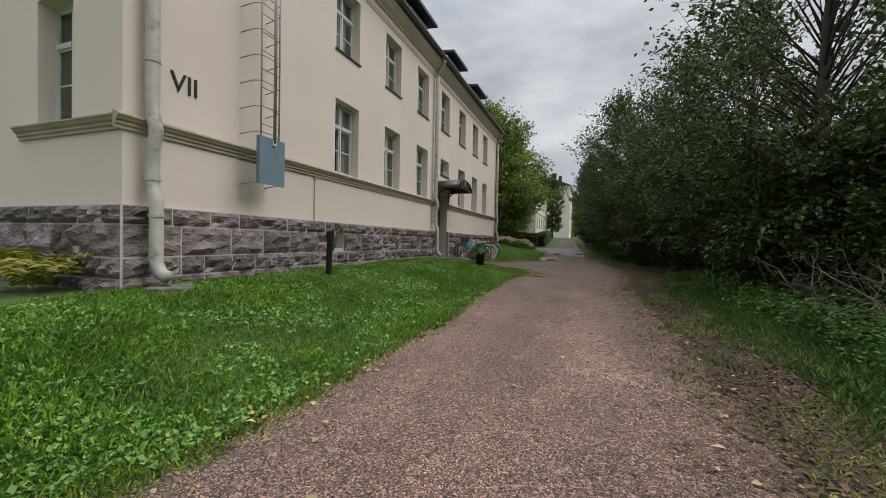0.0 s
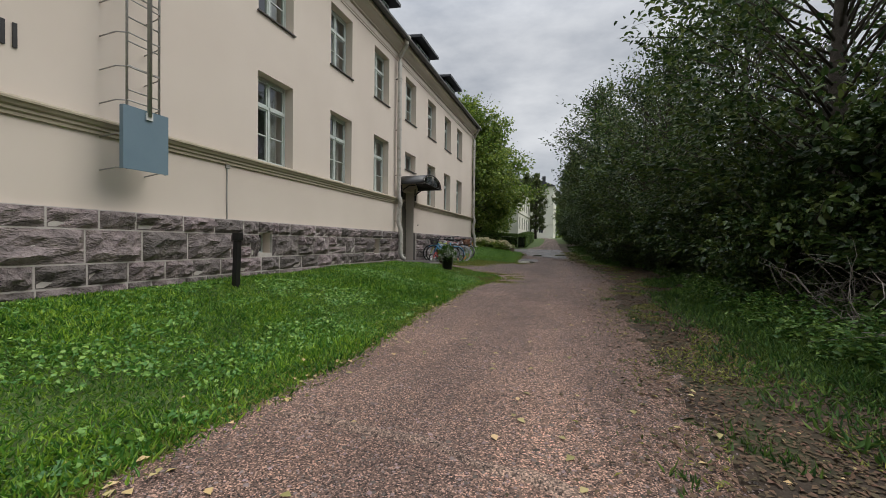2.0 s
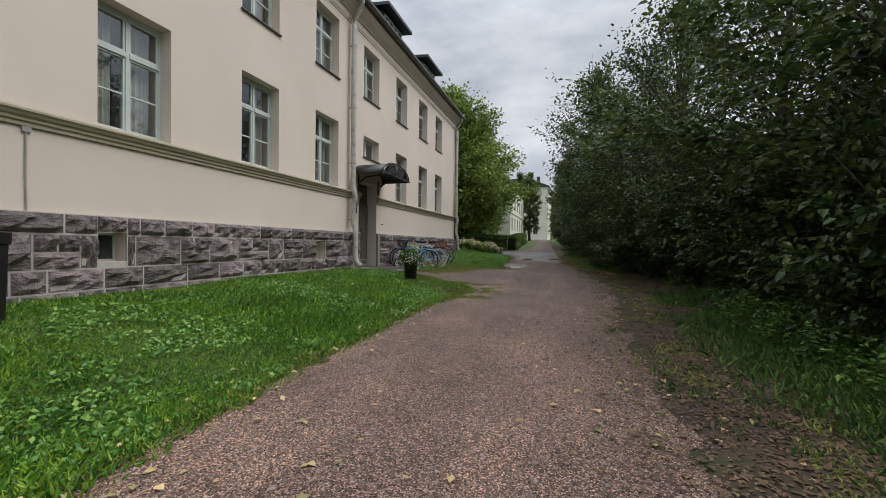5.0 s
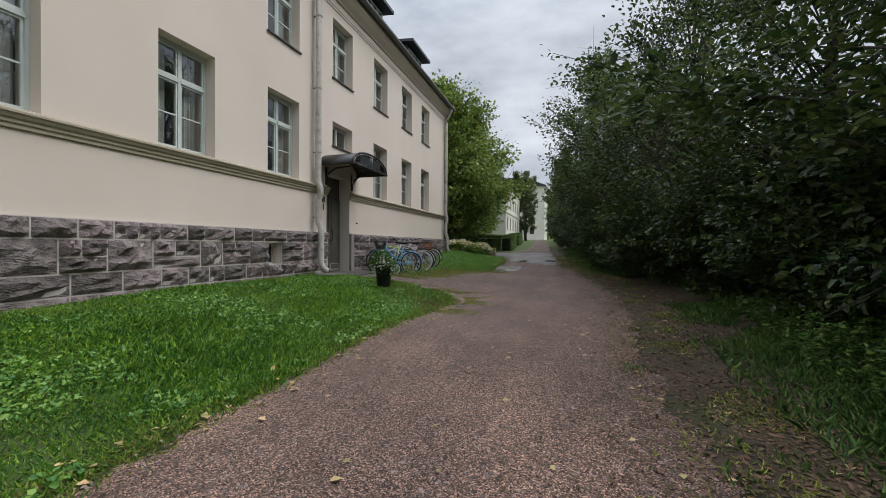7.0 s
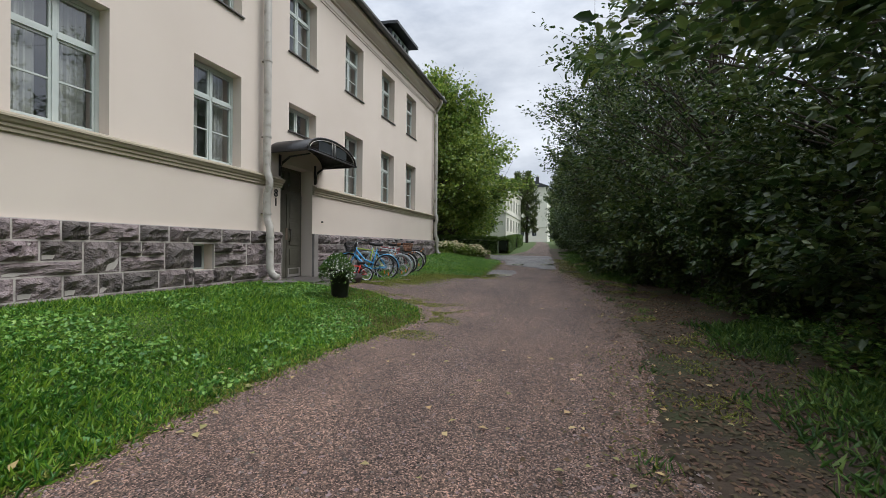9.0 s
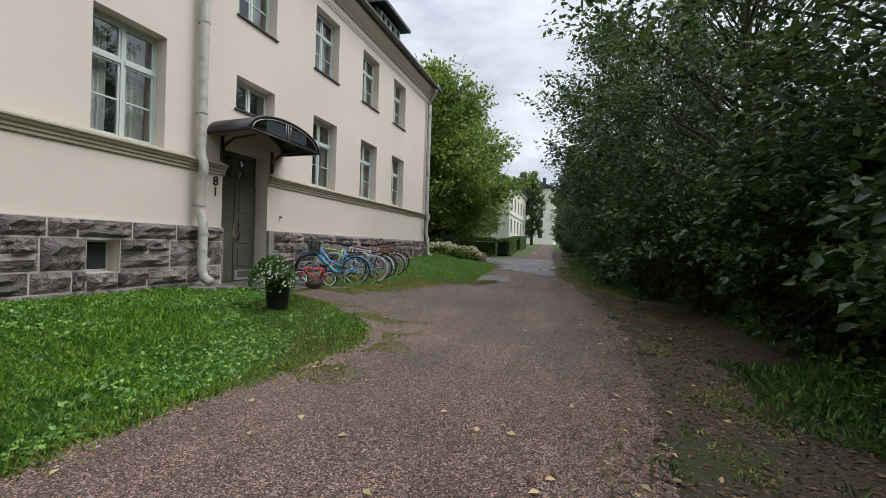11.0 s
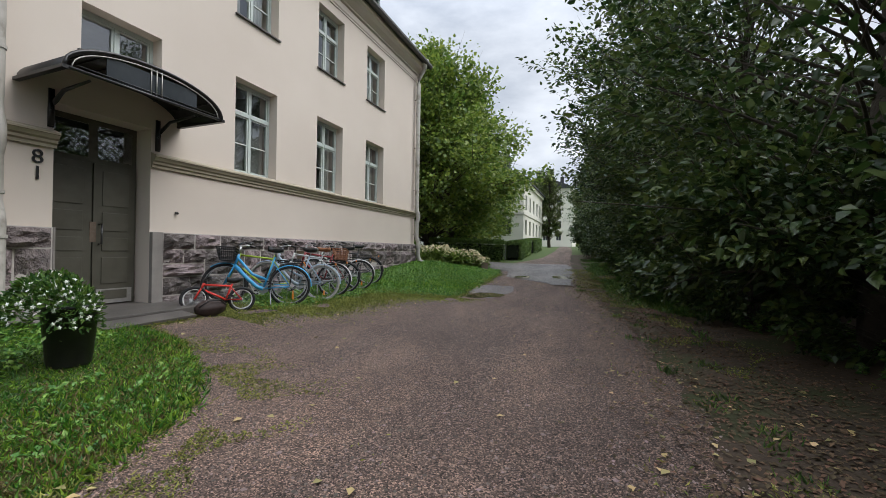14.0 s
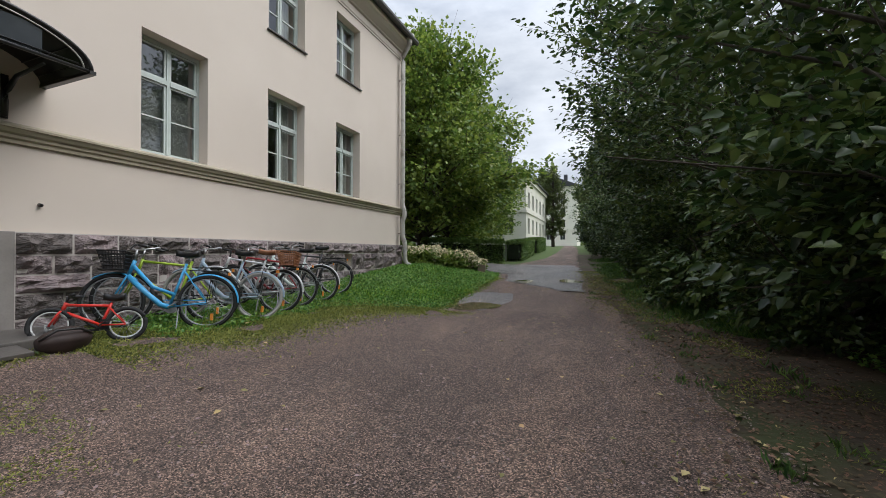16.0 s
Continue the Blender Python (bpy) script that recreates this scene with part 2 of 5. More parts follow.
PEBBLE = mat("loose_stone", (0.13, 0.10, 0.09), (0.34, 0.27, 0.24), 5.0, 0.8, 0.1, 30, island=0.65)
RUBBER = mat("tyre_rubber", (0.012, 0.012, 0.012), (0.025, 0.025, 0.025), 20.0, 0.8, 0.1, 80)
CREAM = mat("cream_rubber", (0.42, 0.40, 0.36), (0.52, 0.50, 0.46), 20.0, 0.7, 0.1, 80)
CHROME = mat("worn_chrome", (0.28, 0.28, 0.29), (0.45, 0.45, 0.45), 14.0, 0.3, 0.0, 60, metal=0.9)
TAN = mat("tan_leather", (0.20, 0.075, 0.03), (0.28, 0.12, 0.055), 14.0, 0.5, 0.1, 60)
ORANGE = mat("orange_reflector", (0.7, 0.22, 0.02), (0.8, 0.3, 0.04), 14.0, 0.3, 0.0, 60)
WHITEP = mat("white_plastic", (0.62, 0.62, 0.6), (0.75, 0.75, 0.73), 9.0, 0.4, 0.0, 60)
WATER = mat("muddy_water", (0.10, 0.078, 0.045), (0.14, 0.11, 0.065), 1.5, 0.05, 0.0, 5)


def enamel(name, c):
    return mat(name, c, tuple(min(1, v * 1.25 + 0.01) for v in c), 7.0, 0.28, 0.02, 40)


# ---- mesh helpers ----
class Geo:
    def __init__(self):
        self.v, self.f = [], []

    def quad(self, a, b, c, d):
        k = len(self.v)
        self.v += [a, b, c, d]
        self.f.append((k, k + 1, k + 2, k + 3))

    def box(self, x0, x1, y0, y1, z0, z1, m=None):
        k = len(self.v)
        pts = [(x0, y0, z0), (x1, y0, z0), (x1, y1, z0), (x0, y1, z0), (x0, y0, z1), (x1, y0, z1), (x1, y1, z1), (x0, y1, z1)]
        self.v += [tuple(m @ Vector(p)) for p in pts] if m else pts
        self.f += [tuple(k + i for i in q) for q in ((3, 2, 1, 0), (4, 5, 6, 7), (0, 1, 5, 4), (1, 2, 6, 5), (2, 3, 7, 6), (3, 0, 4, 7))]
        return self

    def tube(self, pts, r, sides=8, closed=False):
        """A round tube along points; r: one radius or one each."""
        pts = [Vector(p) for p in pts]
        rs = r if isinstance(r, (list, tuple)) else [r] * len(pts)
        k, n = len(self.v), len(pts)
        up = Vector((0.13, 0.21, 0.97))
        for i, p in enumerate(pts):
            a = pts[i - 1] if i or closed else pts[0]
            b = pts[(i + 1) % n] if i < n - 1 or closed else pts[-1]
            d = (b - a).normalized()
            ref = up if abs(d.dot(up)) < 0.95 else Vector((1, 0.1, 0))
            s = d.cross(ref).normalized()
            t = s.cross(d)
            for j in range(sides):
                w = 2 * math.pi * j / sides
                self.v.append(tuple(p + rs[i] * (math.cos(w) * s + math.sin(w) * t)))
        for i in range(n if closed else n - 1):
            q, e = k + i * sides, k + ((i + 1) % n) * sides
            self.f += [(q + j, q + (j + 1) % sides, e + (j + 1) % sides, e + j) for j in range(sides)]
        if not closed:
            self.f += [tuple(k + j for j in range(sides))[::-1], tuple(k + (n - 1) * sides + j for j in range(sides))]
        return self

    def lathe(self, prof, sides=24, m=None):
        k = len(self.v)
        for r, z in prof:
            for j in range(sides):
                w = 2 * math.pi * j / sides
                p = Vector((r * math.cos(w), r * math.sin(w), z))
                self.v.append(tuple(m @ p if m else p))
        for i in range(len(prof) - 1):
            a, b = k + i * sides, k + (i + 1) * sides
            self.f += [(a + j, a + (j + 1) % sides, b + (j + 1) % sides, b + j) for j in range(sides)]
        return self

    def extrude(self, prof, y0, y1):
        """A profile of (x, z) points drawn out along y, closed at both ends."""
        k, n = len(self.v), len(prof)
        for y in (y0, y1):
            self.v += [(x, y, z) for x, z in prof]
        self.f += [(k + i, k + (i + 1) % n, k + n + (i + 1) % n, k + n + i) for i in range(n)]
        self.f += [tuple(k + i for i in range(n))[::-1], tuple(k + n + i for i in range(n))]
        return self

    def mesh(self, name, material, smooth=False, bevel=0.0):
        me = bpy.data.meshes.new(name)
        me.from_pydata(self.v, [], self.f)
        if bevel or smooth:
            bm = bmesh.new()
            bm.from_mesh(me)
            bmesh.ops.remove_doubles(bm, verts=bm.verts, dist=0.0004)
            if bevel:
                bmesh.ops.bevel(bm, geom=bm.edges, offset=bevel, segments=2, affect="EDGES", profile=0.6, clamp_overlap=True)
            bmesh.ops.recalc_face_normals(bm, faces=bm.faces)
            bm.to_mesh(me)
            bm.free()
        if smooth:
            me.polygons.foreach_set("use_smooth", [True] * len(me.polygons))
        me.materials.append(material)
        return me


def thing(name, place, label, category, group="", kind=""):
    ob = new(name)
    ob.empty_display_size = 0.1
    ob.matrix_basis = place if isinstance(place, Matrix) else Matrix.Translation(place)
    return tagged(ob, label, category, group, kind)


def part(name, geo, material, parent=None, label="", smooth=False, bevel=0.0):
    """One mesh under a thing or under a part, in the thing's own axes."""
    ob = new(name, geo if isinstance(geo, bpy.types.Mesh) else geo.mesh(name, material, smooth, bevel))
    if parent:
        ob.parent = parent
    if label:
        ob["label"] = label
    return ob


def setting(name, geo, material, label, smooth=False):
    return tagged(part(name, geo, material, None, label, smooth), label, kind="structure")


def leaf_mesh(name, p, d, size, material, wide=0.3, up=0.6, seed=1, full=False):
    """Folded leaves at points p, growing along d: diamonds, or with full a rounded blade of four facets."""
    rng = np.random.default_rng(seed)
    n = len(p)
    d = d / np.linalg.norm(d, axis=1, keepdims=True)
    up_v = rng.normal(0, 1, (n, 3)) + np.array([0, 0, up * 2.5])
    side = np.cross(d, up_v)
    side /= np.linalg.norm(side, axis=1, keepdims=True) + 1e-9
    nor = np.cross(side, d)
    s = (size * rng.uniform(0.65, 1.3, n))[:, None]
    if full:
        offs = ((0, 0, 0), (0.3, wide, 0.08), (0.72, wide * 0.72, 0.0), (1.0, 0, -0.22), (0.72, -wide * 0.72, 0.0), (0.3, -wide, 0.08))
        fans = ([0, 1, 2], [0, 2, 3], [0, 3, 4], [0, 4, 5])
    else:
        offs = ((0, 0, 0), (0.5, wide, 0.06), (1.0, 0, -0.18), (0.5, -wide, 0.06))
        fans = ([0, 1, 2], [0, 2, 3])
    q = len(offs)
    v = np.empty((n, q, 3))
    for i, (a, b, c) in enumerate(offs):
        v[:, i] = p + s * (a * d + b * side + c * nor)
    base = (np.arange(n) * q)[:, None]
    tri = np.concatenate([base + f for f in fans], 1).reshape(-1, 3)
    me = bpy.data.meshes.new(name)
    me.vertices.add(q * n)
    me.vertices.foreach_set("co", v.ravel())
    me.loops.add(tri.size)
    me.loops.foreach_set("vertex_index", tri.ravel().astype(np.int32))
    me.polygons.add(len(tri))
    me.polygons.foreach_set("loop_start", np.arange(0, tri.size, 3, dtype=np.int32))
    me.update(calc_edges=True)
    me.validate()
    me.materials.append(material)
    return me


# ---- lie of the land ----
def lerp(table, y):
    return float(np.interp(y, [a for a, _ in table], [b for _, b in table]))


RISE = [(-60, 0.0), (-8, 0.0), (13, 0.21), (30, 1.06), (50, 1.86), (90, 2.6), (400, 2.6)]
BANK = [(-60, 0.42), (3, 0.42), (6, 0.38), (8.5, 0.25), (12, 0.27), (15, 0.42), (18, 0.5), (26, 0.0)]
LEFT = [(-60, 4.0), (-3, 4.02), (0, 3.84), (2, 3.76), (3.5, 3.8), (4.8, 4.02), (5.6, 4.02), (6.4, 3.68), (7.0, 3.05), (7.5, 2.0), (7.62, 1.25), (9.3, 1.2), (9.6, 1.6), (12, 1.7), (12.6, 2.1), (13.2, 2.9), (13.7, 3.4), (15, 3.3),
        (19, 3.15), (20.2, 2.9), (20.8, -6.0), (21.0, -30.0), (23.0, -30.0), (23.2, -6.0), (23.8, 2.5), (26, 2.8), (30, 3.4), (40, 3.1), (60, 1.9), (120, -4)]
RIGHT = [(-60, 7.1), (3, 7.2), (5, 7.4), (9, 7.5), (12, 7.2), (16, 6.35), (21.6, 5.8), (30, 5.15), (45, 4.3), (60, 3.3), (120, -2.2)]


def smooth01(t):
    t = min(1.0, max(0.0, t))
    return t * t * (3 - 2 * t)


def land(x, y):
    """Height of the ground."""
    z = lerp(RISE, y) + lerp(BANK, y) * smooth01((3.75 - x) / 3.4)
    z += 0.25 * smooth01((x - lerp(RIGHT, y) - 0.6) / 3.0)
    return z + 0.012 * noise.noise((x * 0.9, y * 0.9, 0.3))


def sheet(xs, ys, lift=0.0):
    g = Geo()
    g.v = [(x, y, land(x, y) + lift) for y in ys for x in xs]
    n = len(xs)
    g.f = [(j * n + i, j * n + i + 1, (j + 1) * n + i + 1, (j + 1) * n + i) for j in range(len(ys) - 1) for i in range(n - 1)]
    return g


xs = [-900, -300, -100, -40, -20, -10] + list(np.arange(-5, 16.01, 0.35)) + [20, 30, 60, 120, 300, 900]
ys = [-900, -300, -100, -40, -22] + list(np.arange(-16, 42, 0.4)) + list(np.arange(42, 121, 4.0)) + [160, 300, 900]
setting("ground", sheet([float(a) for a in xs], [float(a) for a in ys], -0.02), SOIL, "green grassy ground with bare earth patches", True)

JIT = random.Random(4)


def strip(ys, lo, hi, n, lift, jit=0.05):
    """Ground cover between two edges that run along y."""
    g = Geo()
    for y in ys:
        a, b = lo(y) + JIT.gauss(0, jit), hi(y) + JIT.gauss(0, jit) * 1.6 + 0.22 * noise.noise((y * 0.7, 3.0, 1.0))
        for i in range(n + 1):
            t = i / n
            x = a + (b - a) * t
            edge = -0.03 if i in (0, n) else 0.0
            g.v.append((x, y, land(x, y) + lift + edge))
    for j in range(len(ys) - 1):
        for i in range(n):
            k = j * (n + 1) + i
            g.f.append((k, k + 1, k + n + 2, k + n + 1))
    return g


rows_near = [float(a) for a in np.arange(-30, 26, 0.12)]
rows_far = [float(a) for a in np.arange(25.88, 118, 1.0)]
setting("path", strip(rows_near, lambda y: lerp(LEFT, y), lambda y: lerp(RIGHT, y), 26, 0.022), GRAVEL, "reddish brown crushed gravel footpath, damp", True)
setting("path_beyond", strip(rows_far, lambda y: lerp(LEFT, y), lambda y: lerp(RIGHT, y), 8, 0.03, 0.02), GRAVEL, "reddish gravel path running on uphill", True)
setting("road", strip([float(a) for a in np.arange(16.6, 24.6, 0.25)], lambda y: lerp(LEFT, y) + 0.25 if y > 20.5 else lerp(LEFT, y) + 0.35 + 1.8 * smooth01((18.6 - y) / 2.0), lambda y: lerp(RIGHT, y) - 0.2, 22, 0.045, 0.04), ASPHALT, "patched grey asphalt crossing, damp", True)
setting("verge", strip([float(a) for a in np.arange(-16, 34, 0.3)], lambda y: lerp(RIGHT, y) - 0.12, lambda y: 17.0, 60, 0.036, 0.07), LITTER, "dark earth verge with fallen leaves", True)

# ---- the house ----
Y0, Y1, DEEP, SILL, HEAD, UP0, UP1, ZP, EAVE = -4.8, 18.1, 12.0, 2.92, 4.78, 6.01, 7.68, 1.643, 8.1
COLS, WIDE = [0.0, 2.55, 4.98, 7.49, 9.96, 12.36, 14.6], 1.07
DOOR = (7.22, 8.42, 0.42, 3.28)

HOLES = [(-0.02, 0.36, 0.98, 1.40), (4.95, 5.38, 0.86, 1.34), (14.9, 15.25, 1.0, 1.35), (11.6, 11.95, 1.0, 1.35)]

house = thing("house", (0, 0, 0), "cream plastered three-storey house on a rough granite plinth", "house")


def pierced(us, zs, holes, at, thick):
    """A wall with openings: at(u, z, depth) gives the place."""
    us = sorted(set(us + [h[0] for h in holes] + [h[1] for h in holes]))
    zs = sorted(set(zs + [h[2] for h in holes] + [h[3] for h in holes]))
    g = Geo()
    for a, b in zip(us, us[1:]):
        for c, d in zip(zs, zs[1:]):
            mu, mz = (a + b) / 2, (c + d) / 2
            if any(h[0] < mu < h[1] and h[2] < mz < h[3] for h in holes):
                continue
            g.quad(at(a, c, 0), at(b, c, 0), at(b, d, 0), at(a, d, 0))
            g.quad(at(a, d, thick), at(b, d, thick), at(b, c, thick), at(a, c, thick))
    for a, b, c, d in holes:
        g.quad(at(a, c, 0), at(a, d, 0), at(a, d, thick), at(a, c, thick))
        g.quad(at(b, d, 0), at(b, c, 0), at(b, c, thick), at(b, d, thick))
        g.quad(at(a, d, 0), at(b, d, 0), at(b, d, thick), at(a, d, thick))
        g.quad(at(b, c, 0), at(a, c, 0), at(a, c, thick), at(b, c, thick))
    return g


holes = []
for i, y in enumerate(COLS):
    holes.append((y, y + WIDE, 4.1 if i == 3 else SILL, HEAD))
    holes.append((y, y + WIDE, UP0, UP1))
holes.append((DOOR[0], DOOR[1], 0.2, DOOR[3]))
holes += HOLES
part("front_wall", pierced([Y0, Y1], [0.2, ZP - 0.02, EAVE + 0.5], holes, lambda u, z, d: (-d, u, z), 0.5), PLASTER, house)
gable_holes = [(-2.0, -1.1, SILL, HEAD), (-2.0, -1.1, UP0, UP1)]
part("end_wall", pierced([-DEEP, -0.001], [0.0, ZP, EAVE + 0.5], gable_holes, lambda u, z, d: (u, Y0 + d, z), 0.5), PLASTER, house)
part("end_wall", pierced([-DEEP, -0.001], [0.0, ZP, EAVE + 0.5], [], lambda u, z, d: (u, Y1 - d, z), 0.5), PLASTER, house)
part("back_wall", Geo().box(-DEEP - 0.4, -DEEP, Y0, Y1, 0, EAVE + 0.5), PLASTER, house)
rooms = Geo().box(-5.2, -5.0, Y0 + 0.5, Y1 - 0.5, 0.3, EAVE)
for z in (0.3, 2.2, 5.2, EAVE + 0.1):
    rooms.box(-5.0, -0.5, Y0 + 0.5, Y1 - 0.5, z, z + 0.15)
for y in (-1.0, 1.85, 4.3, 6.75, 9.2, 11.7, 14.1):
    rooms.box(-5.0, -0.5, y, y + 0.12, 0.45, EAVE)
part("inner_rooms", rooms, ROOM, house)

# moulded band under the ground-floor windows
BANDP = [(0.001, 2.67), (0.035, 2.67), (0.035, 2.71), (0.06, 2.73), (0.06, 2.765), (0.09, 2.785), (0.115, 2.83), (0.13, 2.835), (0.13, 2.86), (0.0, 2.915)]
for a, b in ((Y0 - 0.12, DOOR[0] + 0.02), (DOOR[1] + 0.0, Y1 + 0.02)):
    part("moulding", Geo().extrude(BANDP, a, b), BAND, house, "ochre moulded string course")
gb = Geo()
n_b = len(BANDP)
for u in (-2.45, 0.0):
    gb.v += [(u, Y0 - x, z) for x, z in BANDP]
gb.f += [(i, (i + 1) % n_b, n_b + (i + 1) % n_b, n_b + i) for i in range(n_b)] + [tuple(range(n_b)), tuple(range(n_b, 2 * n_b))]
part("moulding", gb, BAND, house, "ochre moulded string course")
# cornice and roof
CORN = [(0.0, 7.93), (0.025, 7.93), (0.025, 7.97), (0.05, 8.0), (0.05, 8.13), (0.001, 8.13), (0.001, 8.2), (0.06, 8.22), (0.06, 8.27), (0.12, 8.31), (0.2, 8.36), (0.26, 8.44), (0.34, 8.46), (0.34, 8.55), (0.0, 8.6)]
part("cornice", Geo().extrude(CORN, Y0 - 0.1, Y1 + 0.1), PLASTER, house)
part("roof", Geo().extrude([(0.46, 8.56), (0.46, 8.62), (-1.9, 11.3), (-6.0, 12.6), (-12.9, 8.6), (-12.4, 8.5)], Y0 - 0.3, Y1 + 0.3), ROOFM, house, "dark sheet metal roof")
part("gutter", Geo().extrude([(0.40, 8.56), (0.44, 8.51), (0.50, 8.51), (0.54, 8.57), (0.54, 8.64), (0.52, 8.64), (0.51, 8.57), (0.44, 8.555), (0.42, 8.6)], Y0 - 0.3, Y1 + 0.3), SILLM, house, "dark metal eaves gutter")


def sheet_of(x, y0, y1, z0, z1):
    """A glass pane facing outwards."""
    g = Geo()
    g.quad((x, y0, z0), (x, y1, z0), (x, y1, z1), (x, y0, z1))
    return g


def window(y, z0, z1, kind, blind=False, curtains=True, m=None, small=False):
    """A white casement window set back in its opening. kind: sill below or none."""
    w = part("window", Geo().box(-0.30, -0.22, 0, WIDE, 0, 0.055), FRAMEW, house)
    w.matrix_basis = m if m else Matrix.Translation((0, y, z0))
    h, W = z1 - z0, WIDE
    fr = Geo().box(-0.30, -0.22, 0, 0.05, 0.056, h).box(-0.30, -0.22, W - 0.05, W, 0.056, h).box(-0.30, -0.22, 0.05, W - 0.05, h - 0.07, h)
    fr.box(-0.295, -0.215, W / 2 - 0.025, W / 2 + 0.025, 0.056, h - 0.071)
    tz = None if small else 0.056 + (h - 0.126) * 0.66
    if tz:
        fr.box(-0.297, -0.205, 0.051, W / 2 - 0.026, tz, tz + 0.075).box(-0.297, -0.205, W / 2 + 0.026, W - 0.051, tz, tz + 0.075)
    part("window_frame", fr, FRAMEW, w, bevel=0.004)
    for a, b in ((0.051, W / 2 - 0.026), (W / 2 + 0.026, W - 0.051)):
        for c, d in ([(0.057, tz - 0.001), (tz + 0.076, h - 0.072)] if tz else [(0.057, h - 0.072)]):
            s = Geo()
            e = 0.03
            s.box(-0.28, -0.232, a, a + e, c, d).box(-0.28, -0.232, b - e, b, c, d).box(-0.28, -0.232, a + e, b - e, c, c + e).box(-0.28, -0.232, a + e, b - e, d - e, d)
            if d - c > 0.7:
                s.box(-0.275, -0.24, a + e, b - e, (c + d) / 2 - 0.012, (c + d) / 2 + 0.012)
            sash = part("sash", s, FRAMEW, w)
            pane = part("pane", sheet_of(-0.258, a + e, b - e, c + e, d - e), GLASS, w)
            pane.visible_shadow = False
    if curtains:
        for a, b in ((0.065, 0.42), (W - 0.46, W - 0.065)):
            c = Geo()
            n = 16
            for i in range(n + 1):
                yy = a + (b - a) * i / n
                xx = -0.40 - 0.025 * math.sin(i * 1.7)
                c.v += [(xx, yy, 0.02), (xx + 0.004, yy, h - 0.03)]
            c.f = [(2 * i, 2 * i + 2, 2 * i + 3, 2 * i + 1) for i in range(n)]
            part("curtain", c, CURTAIN, w, "white net curtain")
    if blind:
        b = Geo()
        for i in range(46):
            zz = 0.06 + i * 0.026
            b.box(-0.014, 0.014, 0.07, W - 0.07, -0.001, 0.001, Matrix.Translation((-0.34, 0, zz)) @ Matrix.Rotation(-0.95, 4, "Y"))
        part("blind", b, CURTAIN, w, "lowered white slatted blind")
    if kind == "sill":
        part("window_sill", Geo().box(-0.22, 0.05, -0.04, W + 0.04, -0.028, -0.002), SILLM, w, "thin dark metal sill")
    return w


for i, y in enumerate(COLS):
    if i == 3:
        window(y, 4.1, HEAD, "sill", curtains=False, small=True)
    else:
        window(y, SILL, HEAD, "band", blind=i == 4, curtains=i != 4)
    window(y, UP0, UP1, "sill", curtains=True)
for z0, z1, s in ((SILL, HEAD, "band"), (UP0, UP1, "sill")):
    window(0, z0, z1, s, m=Matrix.Translation((-2.0, Y0, z0)) @ Matrix.Rotation(-math.pi / 2, 4, "Z") @ Matrix.Diagonal((1, 0.84, 1, 1)))

# dormers
for y in (1.0, 5.6, 10.2, 14.6):
    d = part("dormer", Geo().box(-3.2, -0.75, 0, 1.9, 8.9, 10.5), ROOFM, house, "dark metal-clad dormer with small panes")
    d.location = (0, y, 0)
    part("dormer_roof", Geo().extrude([(-3.6, 10.78), (-0.35, 10.5), (-0.35, 10.62), (-3.6, 10.92)], -0.22, 2.12), ROOFM, d)
    for j in range(4):
        a = 0.14 + j * 0.42
        part("dormer_window", Geo().box(-0.749, -0.70, a, a + 0.05, 9.45, 10.4).box(-0.749, -0.70, a + 0.33, a + 0.38, 9.45, 10.4).box(-0.749, -0.7, a + 0.05, a + 0.33, 9.45, 9.5).box(-0.749, -0.7, a + 0.05, a + 0.33, 10.35, 10.4).box(-0.749, -0.7, a + 0.05, a + 0.33, 9.9, 9.94), FRAMEW, d, "small white dormer casement")
        part("dormer_pane", sheet_of(-0.74, a + 0.05, a + 0.33, 9.5, 10.35), GLASS, d)

# entrance
dz = DOOR[2] + 0.09
door = part("door", Geo().box(-0.42, -0.36, DOOR[0], DOOR[1], dz, DOOR[3]), DARKWOOD, house, "weathered dark olive panelled double door, closed")
DW = (DOOR[1] - DOOR[0]) / 2
for s in (0, 1):
    y = DOOR[0] + 0.02 + s * (DW - 0.01)
    leaf = part("door_leaf", Geo().box(-0.359, -0.325, y, y + DW - 0.03, dz + 0.01, dz + 2.12), DARKWOOD, door, bevel=0.004)
    for z0, z1 in ((0.06, 0.22), (0.3, 0.72), (0.8, 1.02), (1.1, 1.4), (1.48, 2.02)):
        fld = Geo().box(-0.3245, -0.312, y + 0.11, y + DW - 0.14, dz + z0 + 0.02, dz + z1)
        part("door_panel", fld, DARKWOOD, leaf, bevel=0.005)
for s in (0, 1):
    y = DOOR[0] + 0.05 + s * (DW - 0.02)
    part("fanlight", sheet_of(-0.35, y + 0.04, y + DW - 0.1, dz + 2.2, DOOR[3] - 0.08), GLASS, door)
hy = DOOR[0] + DW + 0.085
part("door_handle", Geo().tube([(-0.32, hy, dz + 0.92), (-0.25, hy, dz + 0.92), (-0.25, hy, dz + 1.22), (-0.32, hy, dz + 1.22)], 0.013, 8), BLACK, door, "black iron pull handle", True)
part("lock_plate", Geo().box(-0.326, -0.318, hy - 0.12, hy - 0.04, dz + 0.95, dz + 1.25), RUSTY, door)
part("kick_plate", Geo().box(-0.324, -0.318, DOOR[0] + DW + 0.06, DOOR[1] - 0.06, dz + 0.02, dz + 0.24), STEEL, door, "dull metal kick plate")
part("door_surround", Geo().box(-0.36, 0.075, DOOR[1] + 0.002, DOOR[1] + 0.17, DOOR[2], ZP - 0.002), JAMB, house, "smooth grey stone jamb", bevel=0.006)
